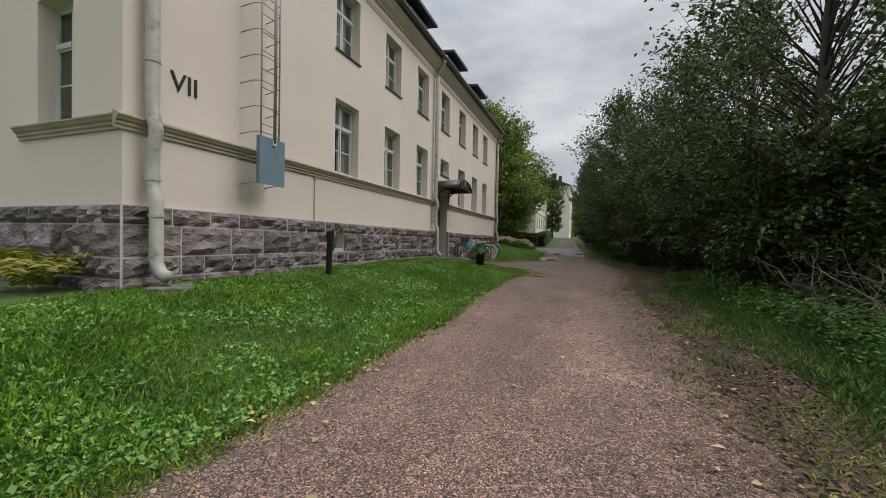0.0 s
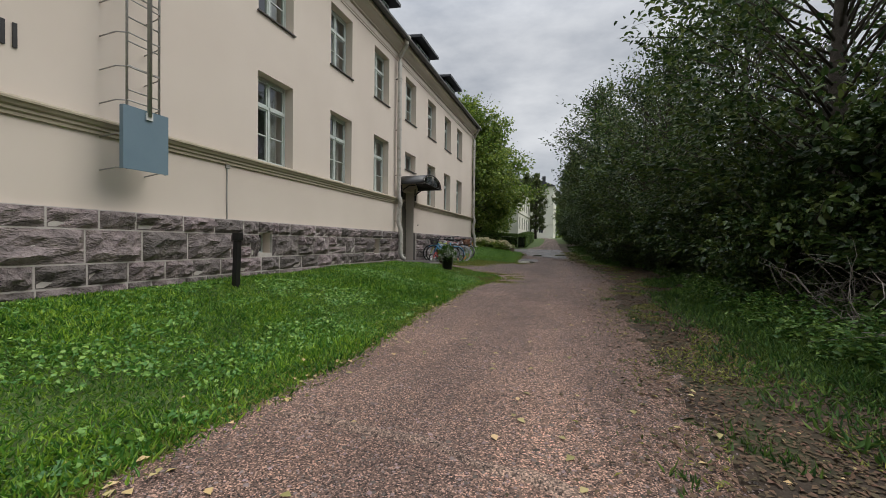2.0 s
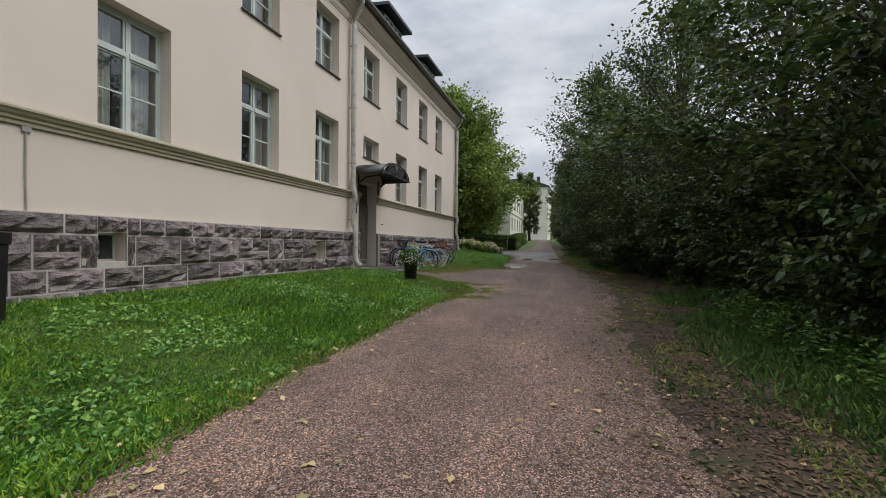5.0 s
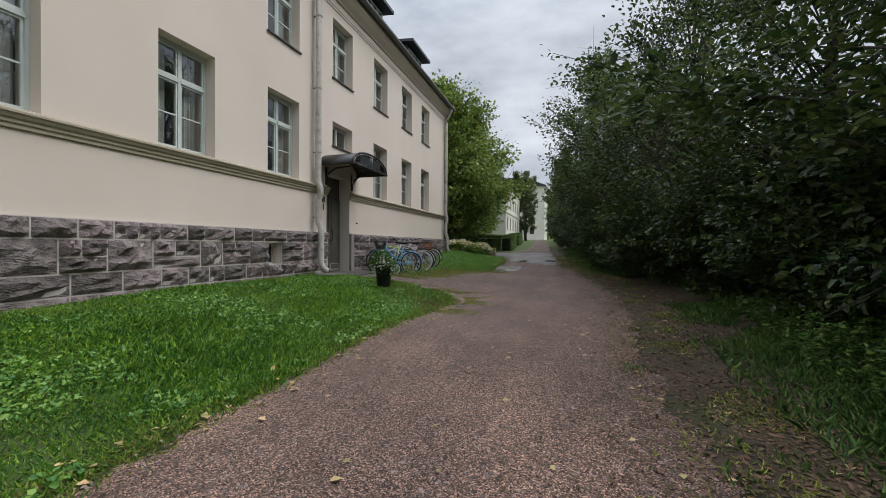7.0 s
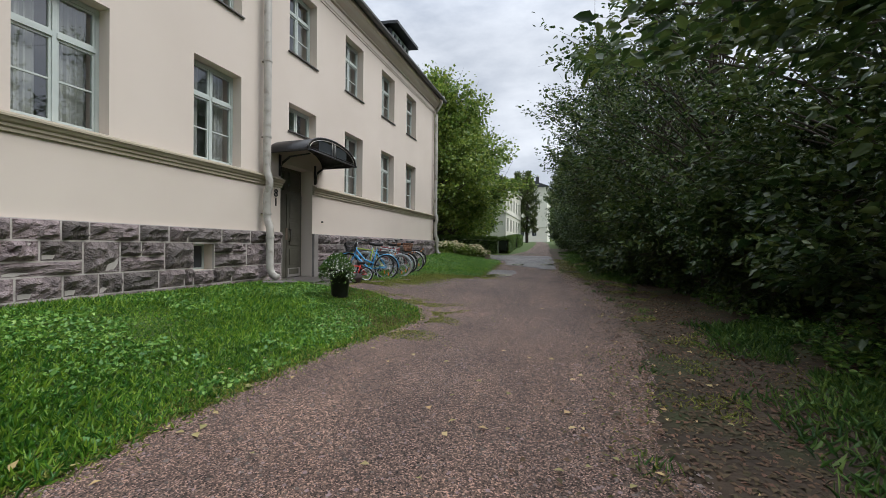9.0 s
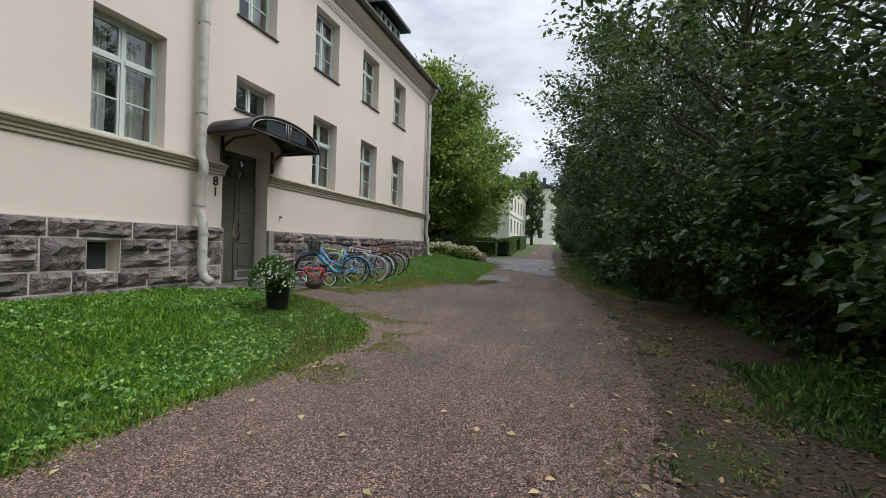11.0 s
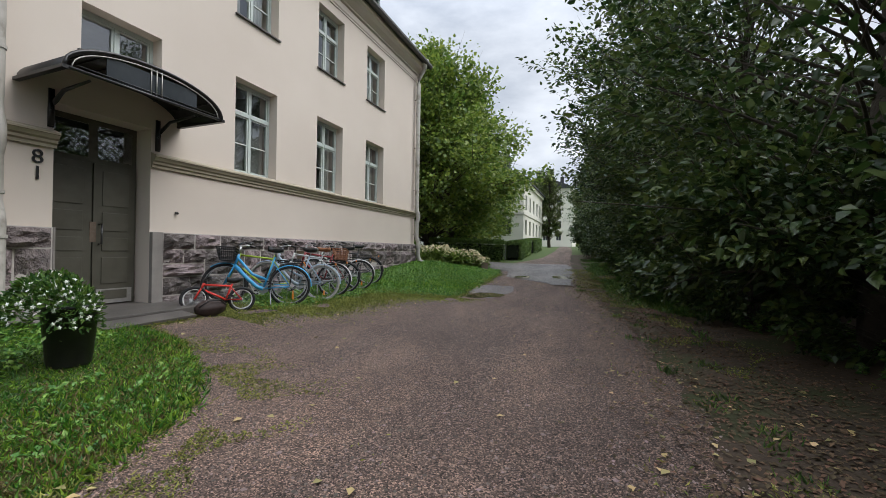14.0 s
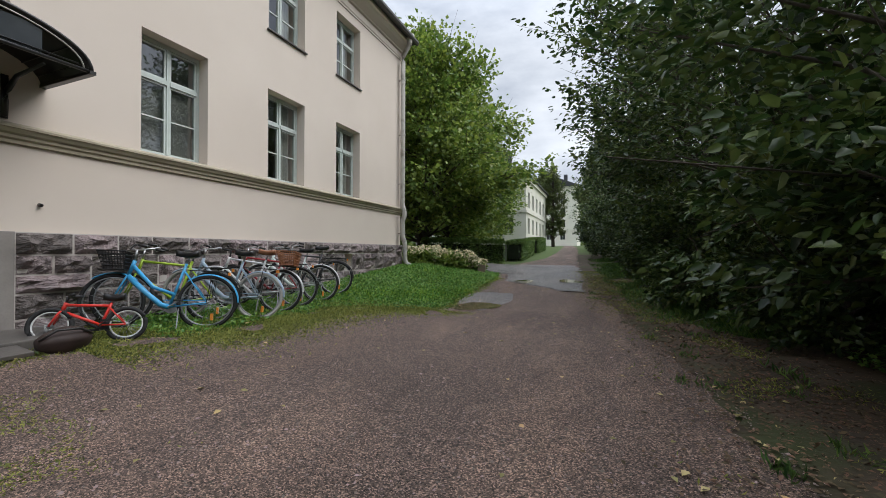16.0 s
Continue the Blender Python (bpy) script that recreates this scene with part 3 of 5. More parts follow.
part("door_surround", Geo().box(-0.36, 0.06, DOOR[0] - 0.012, DOOR[0] + 0.01, DOOR[2] - 0.1, ZP - 0.002), JAMB, house)

# downpipes
def downpipe(y, z_foot, r=0.08):
    pts = [(0.40, y, 8.55), (0.40, y, 8.4), (0.15, y, 8.02), (0.15, y, 7.8)] + [(0.15, y, z) for z in (5.0, 3.2, 2.95)]
    pts += [(0.19, y, 2.85), (0.22, y, 2.75), (0.22, y, 2.6), (0.16, y, 2.45), (0.16, y, 1.95), (0.17, y, 1.88), (0.23, y, 1.74), (0.245, y, 1.66), (0.245, y, z_foot + 0.22), (0.30, y + 0.02, z_foot + 0.06), (0.42, y + 0.05, z_foot)]
    p = part("downpipe", Geo().tube(pts, r, 14), ZINC, house, "pale painted metal downpipe, stained", True)
    part("hopper", Geo().lathe([(0.08, -0.12), (0.085, 0.0), (0.15, 0.1), (0.155, 0.16), (0.13, 0.16), (0.1, 0.02)], 16, Matrix.Translation((0.40, y, 8.52))), ZINC, p, smooth=True)
    for z in (7.2, 5.35, 3.7, 2.02, 1.5):
        x = 0.15 if z > 2 else 0.245
        if z == 2.02:
            x = 0.16
        part("pipe_collar", Geo().lathe([(r, -0.02), (r + 0.012, -0.02), (r + 0.012, 0.02), (r, 0.02)], 16, Matrix.Translation((x, y, z))), ZINC, p)
        part("pipe_bracket", Geo().box(-0.02, x, y - 0.012, y + 0.012, z - 0.012, z + 0.012), RUSTY, p)
    return p


downpipe(-4.5, 0.62, 0.092)
downpipe(6.62, 0.62)
downpipe(Y1 - 0.12, 0.95)
part("wall_cable", Geo().tube([(0.012, -0.77, 2.62), (0.012, -0.775, 2.1), (0.012, -0.765, ZP)], 0.012, 6).box(0.001, 0.03, -0.81, -0.72, 2.6, 2.67), STEEL, house, "thin conduit with a small junction box")
part("vent_pipe", Geo().tube([(0.001, 8.83, 1.98), (0.05, 8.83, 1.97)], 0.02, 8), BLACK, house)


# ---- trees and shrubs ----
def tree_parts(seed, height, radius, clumps, per, leaf, low=0.12, fat=1.0, bare=0.0, lean=0.0, airy=False):
    """Trunk with limbs, and leaf points grown in ragged clumps round the limbs' ends."""
    rng = np.random.default_rng(seed)
    wood = Geo()
    tr = height * 0.016 * fat
    trunk = [(0, 0, -0.3)]
    for i in range(1, 7):
        t = i / 6
        trunk.append((rng.normal(0, 0.05) * height * 0.1 + lean * t * radius * 0.3, rng.normal(0, 0.05) * height * 0.1, height * 0.82 * t))
    wood.tube(trunk, [tr * (1.35 - 1.15 * i / 6) for i in range(7)], 9)
    tp = np.array(trunk)
    P, D = [], []
    for c in range(clumps):
        t = low + (1 - low) * (c + rng.uniform(0, 1)) / clumps
        ang = c * 2.39996 + rng.normal(0, 0.35)
        prof = math.sin(math.pi * min(1.0, 0.16 + 0.86 * t)) ** 0.65
        r = radius * prof * (rng.uniform(0.45, 0.85) if t < 0.32 else rng.uniform(0.45, 1.0) if c % 5 else rng.uniform(1.0, 1.25))
        tip = np.array([math.cos(ang) * r + lean * radius * 0.55 * smooth01((t - 0.25) / 0.5), math.sin(ang) * r, height * t * 0.96 + rng.normal(0, 0.03) * height])
        h0 = max(0.08, t * 0.75 - 0.08)
        start = np.array([np.interp(h0 * height, tp[:, 2], tp[:, k]) for k in range(3)])
        mid = (start + tip) / 2 + np.array([0, 0, 0.06 * height * (0.3 if t < 0.4 else 0.12)])
        rr = tr * 0.27 * (1 - 0.5 * t)
        wood.tube([tuple(start), tuple(mid), tuple(tip)], [rr, rr * 0.6, rr * 0.16], 5)
        for _ in range(2):
            e = tip + rng.normal(0, 0.22, 3) * radius * 0.6
            wood.tube([tuple(mid * 0.4 + tip * 0.6), tuple(e)], [rr * 0.3, rr * 0.1], 4)
        if rng.uniform() < bare:
            continue
        n = int(per * rng.uniform(0.6, 1.4) * ((1.45 if t < 0.34 else 0.95 if t < 0.46 else 0.52) if airy else 1.0))
        s = rng.uniform(0.15, 1.05, n)[:, None] ** 0.6
        sub = tip + rng.normal(0, 1, (9, 3)).clip(-1.5, 1.5) * np.array([0.27, 0.27, 0.15]) * radius * 0.5
        which = rng.integers(0, 9, n)
        line = mid * (1 - s) + sub[which] * s
        pts = line + rng.normal(0, 1, (n, 3)).clip(-1.7, 1.7) * np.array([0.046, 0.046, 0.032]) * radius * 0.75
        P.append(pts)
        out = pts - np.array([0, 0, 1]) * pts[:, 2:] * 0 - start
        D.append(out / (np.linalg.norm(out, axis=1, keepdims=True) + 1e-6) + rng.normal(0, 0.55, (n, 3)) + np.array([0, 0, -0.35]))
    return wood, np.concatenate(P), np.concatenate(D)


def make_tree(name, place, label, category, group, leafmat, seed, height, radius, clumps, per, leaf, wide=0.3, full=False, **kw):
    t = thing(name, place, label, category, group)
    wood, p, d = tree_parts(seed, height, radius, clumps, per, leaf, **kw)
    part("trunk", wood, BARK, t, smooth=True)
    part("crown", leaf_mesh("crown", p, d, leaf, leafmat, wide, seed=seed, full=full), leafmat, t)
    return t


def spot(x, y, turn=0.0, size=1.0, sink=0.0):
    return Matrix.Translation((x, y, land(x, y) - sink)) @ Matrix.Rotation(radians(turn), 4, "Z") @ Matrix.Diagonal((size, size, size, 1))


def plant(proto, x, y, turn, size):
    c = copy_thing(proto, spot(x, y, turn))
    c.scale = (size, size, size)
    return c


GR = "dense trees along the path"
dt = "dark green broadleaf tree with drooping leafy branches beside the path"
tree_a = make_tree("tree", spot(10.4, 1.8), dt, "tree", GR, LEAFDARK, 11, 9.2, 3.2, 125, 245, 0.112, wide=0.28, low=0.05, full=True, airy=True)
tree_b = make_tree("tree", spot(9.6, 10.2), dt, "tree", GR, LEAFDARK, 12, 9.2, 3.2, 125, 245, 0.115, wide=0.29, low=0.05, full=True, airy=True)
tree_c = make_tree("tree", spot(9.1, 17.4), "tall dark green tree whose branches hang over the path", "tree", GR, LEAFDARK, 13, 10.0, 3.1, 125, 230, 0.132, wide=0.29, low=0.06, lean=-0.9, full=True, airy=True)
tree_d = make_tree("tree", spot(14.4, 4.2), "tall dark green tree behind the front row", "tree", GR, LEAFDARK, 14, 8.6, 3.2, 90, 180, 0.14, low=0.08)
for proto, x, y, turn, size in ((tree_b, 12.5, -3.4, 40, 0.9), (tree_b, 10.6, 6.2, 200, 0.9), (tree_c, 9.5, 22.6, 20, 0.95), (tree_a, 9.4, 14.0, 110, 0.94),
                                (tree_d, 15.2, -1.0, 10, 0.6), (tree_d, 14.6, 9.4, 20, 0.55), (tree_d, 14.0, 14.4, 260, 0.6), (tree_d, 13.2, 19.5, 310, 0.7),
                                (tree_d, 8.2, 29.0, 130, 0.9), (tree_d, 8.0, 36.0, 30, 0.9), (tree_d, 7.6, 43.0, 80, 0.9), (tree_d, 13.0, 26.0, 200, 1.1), (tree_d, 15.2, -7.5, 60, 1.1)):
    plant(proto, x, y, turn, size)

shrub = make_tree("shrub", spot(9.7, 4.0), "dark leafy shrub at the edge of the trees", "shrub", "shrubs under the trees", LEAFDARK, 21, 2.6, 1.4, 50, 200, 0.10, wide=0.3, low=0.03, fat=0.7)
# the last four stand behind, added to keep out light from the right
for x, y, turn, size in ((9.6, 7.2, 40, 1.0), (9.5, 9.6, 100, 0.95), (9.0, 12.2, 160, 1.0), (8.2, 14.8, 220, 1.0), (8.2, 17.2, 280, 0.95), (7.9, 20.0, 340, 0.9), (7.8, 23.5, 20, 1.0),
                         (7.4, 27.0, 70, 1.1), (6.9, 30.5, 130, 1.2), (6.6, 34.5, 10, 1.2), (6.4, 39.0, 50, 1.3), (6.2, 44.0, 200, 1.3), (9.5, 1.2, 190, 0.9), (10.4, -1.4, 250, 0.95), (11.4, -4.2, 310, 0.9), (10.8, 3.0, 15, 1.2), (10.8, 8.0, 65, 1.25), (10.4, 13.0, 115, 1.25), (11.8, 0.8, 30, 1.5), (12.0, 5.4, 75, 1.6), (11.9, 10.4, 190, 1.6), (11.4, 16.0, 240, 1.6)):
    plant(shrub, x, y, turn, size)

maple = make_tree("maple_tree", spot(-2.2, 24.6), "large green maple with a broad rounded crown", "tree", "maples behind the house", LEAFMAPLE, 31, 12.0, 4.9, 200, 260, 0.2, wide=0.42, low=0.17, fat=1.3)
for x, y, turn, size in ((-3.5, 32.0, 100, 1.0), (-4.6, 39.5, 230, 0.92), (-8.5, 27.5, 200, 1.0)):
    plant(maple, x, y, turn, size)
birch = make_tree("birch_tree", spot(0.2, 62.0), "pale green birch with hanging twigs", "tree", "birches in the distance", LEAFBIRCH, 41, 11.5, 1.9, 90, 110, 0.24, low=0.15)
for x, y, turn, size in ((6.2, 47.0, 60, 1.0), (5.3, 60.0, 120, 1.1), (-2.6, 72.0, 200, 1.15), (5.6, 76.0, 10, 1.1), (-14.0, 50.0, 40, 1.1), (-20.0, 42.0, 90, 1.2), (10.0, 70.0, 30, 1.2), (18.0, 60.0, 30, 1.3), (16.0, 38.0, 10, 1.2)):
    plant(birch, x, y, turn, size)


# ---- clipped hedges ----
def hedge(x0, y0, x1, y1, h, w, label, seed):
    rng = np.random.default_rng(seed)
    t = thing("hedge", Matrix.Identity(4), label, "hedge", "clipped hedges by the crossing")
    L = math.hypot(x1 - x0, y1 - y0)
    n = int(2700 * L)
    u = rng.uniform(0, 1, n)
    a = rng.uniform(-1, 1, n)
    b = rng.uniform(0, 1, n)
    face = rng.uniform(0, 1, n)
    a = np.where(face < 0.55, np.sign(a) * rng.uniform(0.82, 1.02, n), a)
    b = np.where(face >= 0.55, rng.uniform(0.86, 1.04, n), b)
    b = np.minimum(b, 1.03 - 0.10 * np.abs(a) ** 3)
    dx, dy = (x1 - x0) / L, (y1 - y0) / L
    off = a * w / 2 + rng.normal(0, 0.02, n)
    px, py = x0 + (x1 - x0) * u - dy * off, y0 + (y1 - y0) * u + dx * off
    pz = np.array([land(p, q) for p, q in zip(px, py)]) + b * h
    d = np.stack([-dy * a, dx * a, (b - 0.5) * 1.2], 1) + rng.normal(0, 0.5, (n, 3))
    part("leaves", leaf_mesh("leaves", np.stack([px, py, pz], 1), d, 0.09, HEDGEM, 0.36, seed=seed), HEDGEM, t)
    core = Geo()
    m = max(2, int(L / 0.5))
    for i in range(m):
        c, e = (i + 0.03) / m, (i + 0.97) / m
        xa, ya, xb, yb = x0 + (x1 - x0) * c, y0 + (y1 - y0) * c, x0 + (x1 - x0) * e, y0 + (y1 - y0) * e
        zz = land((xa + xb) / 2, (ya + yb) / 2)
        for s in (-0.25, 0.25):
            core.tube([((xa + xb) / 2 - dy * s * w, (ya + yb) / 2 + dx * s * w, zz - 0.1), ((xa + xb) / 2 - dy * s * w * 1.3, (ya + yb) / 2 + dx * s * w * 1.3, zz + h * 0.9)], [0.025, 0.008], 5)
        # solid near-black box, put in to look like shade behind the leaves
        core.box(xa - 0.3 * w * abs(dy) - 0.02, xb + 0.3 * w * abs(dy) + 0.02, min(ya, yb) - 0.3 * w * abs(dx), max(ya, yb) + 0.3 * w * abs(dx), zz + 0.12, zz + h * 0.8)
    part("core", core, mat_twig_shade, t)
    return t


# near-black: inner shade of the hedge given as colour, on the twigs too
mat_twig_shade = mat("hedge_twigs_and_shade", (0.008, 0.012, 0.005), (0.016, 0.024, 0.009), 8.0, 1.0, 0.0, 30)
hedge(-1.6, 23.3, 2.0, 24.8, 1.12, 0.9, "trimmed dense green hedge beside the crossing", 51)
hedge(2.0, 27.2, 1.7, 33.0, 1.05, 0.9, "trimmed green hedge running along the path", 52)
hedge(1.6, 35.0, 1.1, 43.0, 1.1, 1.0, "far trimmed green hedge along the path", 53)


# ---- far houses ----
def far_house(x0, x1, y0, y1, z0, eave, ridge, label, storeys):
    h = thing("far_house", (0, 0, 0), label, "house", "houses in the distance")
    side = [(a, a + 1.1, z0 + 1.6 + s * 2.7, z0 + 3.2 + s * 2.7) for s in range(storeys) for a in np.arange(y0 + 1.2, y1 - 1.5, 2.7).tolist()]
    front = [(a, a + 1.1, z0 + 1.6 + s * 2.7, z0 + 3.2 + s * 2.7) for s in range(storeys) for a in np.arange(x0 + 1.2, x1 - 1.5, 2.9).tolist()]
    part("wall", pierced([y0, y1], [z0 - 0.5, eave], side, lambda u, z, d: (x1 - d, u, z), 0.35), PALE, h)
    part("wall", pierced([x0, x1 - 0.01], [z0 - 0.5, eave], front, lambda u, z, d: (u, y0 + d, z), 0.35), PALE, h)
    part("wall", Geo().box(x0, x0 + 0.3, y0 + 0.36, y1, z0 - 0.5, eave).box(x0 + 0.3, x1 - 0.36, y1 - 0.3, y1, z0 - 0.5, eave), PALE, h)
    part("roof", Geo().extrude([(x1 + 0.4, eave - 0.02), (x1 + 0.4, eave + 0.15), ((x0 + x1) / 2 + 2, ridge), ((x0 + x1) / 2 - 2, ridge), (x0 - 0.4, eave + 0.15), (x0 - 0.4, eave - 0.02)], y0 - 0.4, y1 + 0.4), ROOFM, h)
    part("moulding", Geo().box(x1 + 0.002, x1 + 0.1, y0 - 0.1, y1, z0 + 3.7, z0 + 3.95).box(x1 + 0.002, x1 + 0.2, y0 - 0.1, y1, eave - 0.4, eave - 0.03).box(x0, x1, y0 - 0.1, y0 - 0.002, z0 + 3.7, z0 + 3.95), PALE, h)
    part("chimney", Geo().box(x1 - 3, x1 - 2.2, y0 + 3, y0 + 3.8, ridge - 1.2, ridge + 0.9), ROOFM, h)
    for a, b, c, d in side:
        w = part("window", Geo().box(x1 - 0.24, x1 - 0.18, a, a + 0.06, c, d).box(x1 - 0.24, x1 - 0.18, b - 0.06, b, c, d).box(x1 - 0.24, x1 - 0.18, (a + b) / 2 - 0.03, (a + b) / 2 + 0.03, c, d).box(x1 - 0.24, x1 - 0.18, a, b, d - 0.5, d - 0.45), FRAMEW, h)
        part("pane", Geo().box(x1 - 0.22, x1 - 0.21, a, b, c, d), DARKPANE, w)
    for a, b, c, d in front:
        w = part("window", Geo().box(a, a + 0.06, y0 + 0.18, y0 + 0.24, c, d).box(b - 0.06, b, y0 + 0.18, y0 + 0.24, c, d).box((a + b) / 2 - 0.03, (a + b) / 2 + 0.03, y0 + 0.18, y0 + 0.24, c, d).box(a, b, y0 + 0.18, y0 + 0.24, d - 0.5, d - 0.45), FRAMEW, h)
        part("pane", Geo().box(a, b, y0 + 0.21, y0 + 0.22, c, d), DARKPANE, w)
    return h


PALE = mat("pale_render", (0.62, 0.60, 0.52), (0.72, 0.70, 0.62), 0.5, 0.9, 0.05, 40)
DARKPANE = mat("dark_glazing", (0.03, 0.035, 0.04), (0.06, 0.065, 0.07), 2.0, 0.08, 0.0, 10)
far_house(-13.0, -0.7, 46.0, 61.0, 1.7, 9.1, 11.6, "pale yellow-white house with a dark roof", 2)
far_house(-12.0, 1.4, 96.0, 112.0, 2.5, 15.8, 18.0, "pale distant apartment block with a dark roof", 4)

# woods closing the view far off
rw = np.random.default_rng(77)
n = 16000
wx, wy = rw.uniform(-90, 110, n), rw.uniform(118, 150, n)
wz = 2.4 + rw.uniform(0, 1, n) ** 0.8 * (9 + 4 * np.sin(wx * 0.21) + 2.5 * np.sin(wx * 0.63 + 1))
wd = rw.normal(0, 1, (n, 3))
tagged(part("far_woods", leaf_mesh("far_woods", np.stack([wx, wy, wz], 1), wd, 1.5, LEAFMAPLE, 0.4, seed=78), LEAFMAPLE), "distant green woods closing the view", "woods", kind="stuff")


def land_np(x, y):
    """Height of the ground for many places."""
    pick = lambda table: np.interp(y, [a for a, _ in table], [b for _, b in table])
    s = lambda t: np.clip(t, 0, 1) ** 2 * (3 - 2 * np.clip(t, 0, 1))
    return pick(RISE) + pick(BANK) * s((3.75 - x) / 3.4) + 0.25 * s((x - pick(RIGHT) - 0.6) / 3.0)


# ---- canopy over the entrance ----
canopy = thing("door_canopy", (0, 6.85, 3.44), "black metal barrel-vaulted canopy with a ribbed glazed front", "canopy")
CW, CD, CR = 2.0, 1.02, 0.40


def arch(t):
    """A point of the arch: across, up."""
    a = math.pi * t
    return CW / 2 - CW / 2 * math.cos(a), CR * math.sin(a) ** 0.9


ca = Geo()
NA = 24
for x in (0.0, CD):
    for i in range(NA + 1):
        yy, zz = arch(i / NA)
        ca.v.append((x, yy, zz))
for x in (0.0, CD):
    for i in range(NA + 1):
        yy, zz = arch(i / NA)
        ca.v.append((x, CW / 2 + (yy - CW / 2) * 0.985, zz - 0.025))
n1 = NA + 1
ca.f = [(i, i + 1, n1 + i + 1, n1 + i) for i in range(NA)] + [(2 * n1 + i + 1, 2 * n1 + i, 3 * n1 + i, 3 * n1 + i + 1) for i in range(NA)]
ca.f += [(n1 + i, n1 + i + 1, 3 * n1 + i + 1, 3 * n1 + i) for i in range(NA)]
part("cover", ca, BLACK, canopy, smooth=True)
part("rim", Geo().tube([(CD, *arch(i / NA)) for i in range(NA + 1)], 0.022, 8), BLACK, canopy, smooth=True)
part("inner_rim", Geo().tube([(CD, CW / 2 + (arch(i / NA)[0] - CW / 2) * 0.93, arch(i / NA)[1] * 0.88) for i in range(NA + 1)], 0.009, 6), STEEL, canopy, smooth=True)
part("chord", Geo().tube([(CD, 0, 0), (CD, CW, 0)], 0.02, 8).tube([(CD, 0.12, 0.05), (CD, CW - 0.12, 0.05)], 0.008, 6), BLACK, canopy, smooth=True)
for j in (-1, 0, 1):
    yy = CW / 2 + j * 0.07
    part("rib", Geo().tube([(CD, yy, 0.0), (CD, yy, CR - 0.03)], 0.008, 6), STEEL, canopy, smooth=True)
for j in range(9):
    t = (j + 1) / 10
    part("purlin", Geo().tube([(0.01, arch(t)[0], arch(t)[1] - 0.04), (CD - 0.02, arch(t)[0], arch(t)[1] - 0.04)], 0.01, 5), BLACK, canopy)
part("front_glazing", Geo().extrude([(CD - 0.02, 0.02), (CD - 0.012, 0.02), (CD - 0.012, 0.3), (CD - 0.02, 0.3)], 0.42, CW - 0.42), DARKPANE, canopy, "dark tinted front pane")
for yy in (0, CW):
    part("edge", Geo().box(0, CD + 0.03, yy - 0.03, yy + 0.03, -0.03, 0.01), BLACK, canopy)
for yy in (0.33, CW - 0.34):
    pts = [(0.03, yy, -0.48), (0.04, yy, -0.3), (0.10, yy, -0.18), (0.3, yy, -0.06), (0.85, yy, -0.02)]
    part("bracket", Geo().tube(pts, [0.03, 0.032, 0.03, 0.024, 0.015], 8).box(0.002, 0.03, yy - 0.03, yy + 0.03, -0.5, 0.0), BLACK, canopy, smooth=True)

# ---- step, ramp, bits by the door ----
step = thing("door_step", (0, 7.12, 0), "low worn stone doorstep slab", "step")
part("slab", Geo().box(0.08, 1.0, 0.0, 1.75, 0.2, 0.51), WETSTONE, step, bevel=0.012)
part("tread", Geo().box(-0.36, 0.079, 0.105, 1.295, 0.2, 0.508), WETSTONE, step)
ramp_t = thing("plank", pose(1.17, 7.95, 0.445, 0, 8, 3), "grey weathered plank lying before the doorstep", "plank")
part("board", Geo().box(-0.15, 0.15, -0.85, 0.32, -0.02, 0.02), WETSTONE, ramp_t, bevel=0.006)
bag = thing("bag", (1.26, 8.52, land(1.26, 8.52)), "slumped dark brown bag on the ground by the bicycles", "bag")
bg_m = Geo()
for j in range(7):
    a = j / 6
    for i in range(14):
        w = 2 * math.pi * i / 14
        r = math.sin(math.pi * (0.08 + 0.84 * a)) ** 0.5
        bg_m.v.append((0.13 * r * math.cos(w) * (1 + 0.15 * math.sin(3 * w)), 0.21 * (2 * a - 1), 0.115 + 0.13 * r * math.sin(w) * (1 + 0.2 * math.cos(2 * w + a * 4))))
bg_m.f = [(j * 14 + i, j * 14 + (i + 1) % 14, (j + 1) * 14 + (i + 1) % 14, (j + 1) * 14 + i) for j in range(6) for i in range(14)] + [tuple(range(14)), tuple(range(84, 98))]
part("body", bg_m, mat("dark_brown_cloth", (0.022, 0.012, 0.01), (0.045, 0.026, 0.02), 9.0, 0.7, 0.3, 50), bag, smooth=True)
part("strap", Geo().tube([(0.05, -0.22, 0.16), (0.10, -0.1, 0.25), (0.11, 0.08, 0.24), (0.06, 0.22, 0.16)], 0.012, 6), BLACK, bag, smooth=True)
cup = thing("paper_cup", (0.72, 8.62, 0.51), "small white paper cup standing on the doorstep", "cup")
part("cup", Geo().lathe([(0.0, 0.0), (0.028, 0.0), (0.036, 0.085), (0.033, 0.085), (0.026, 0.008)], 14), WHITEP, cup, smooth=True)
for i, (x, y, s) in enumerate(((0.42, 6.72, 0.16), (0.5, 6.42, 0.2), (0.33, 6.95, 0.15), (0.62, 6.85, 0.14), (0.55, -4.35, 0.2), (0.62, -4.7, 0.16), (0.75, -4.5, 0.15))):
    st = part("splash_stone", Geo().box(-s, s, -s * 0.7, s * 0.7, -0.05, 0.07), CONCRETE, None, bevel=0.025)
    st.matrix_basis = spot(x, y, 37 * i)
    tagged(st, "flat grey splash stone under the downpipe outlet", "stone", "splash stones")

# house numbers and the block sign
def sign(name, text, size, m, label):
    c = bpy.data.curves.new(name, "FONT")
    c.body, c.size, c.extrude, c.align_x = text, size, 0.008, "CENTER"
    c.materials.append(BLACK)
    o = new(name, c)
    o.matrix_basis = m
    return tagged(o, label, "sign")


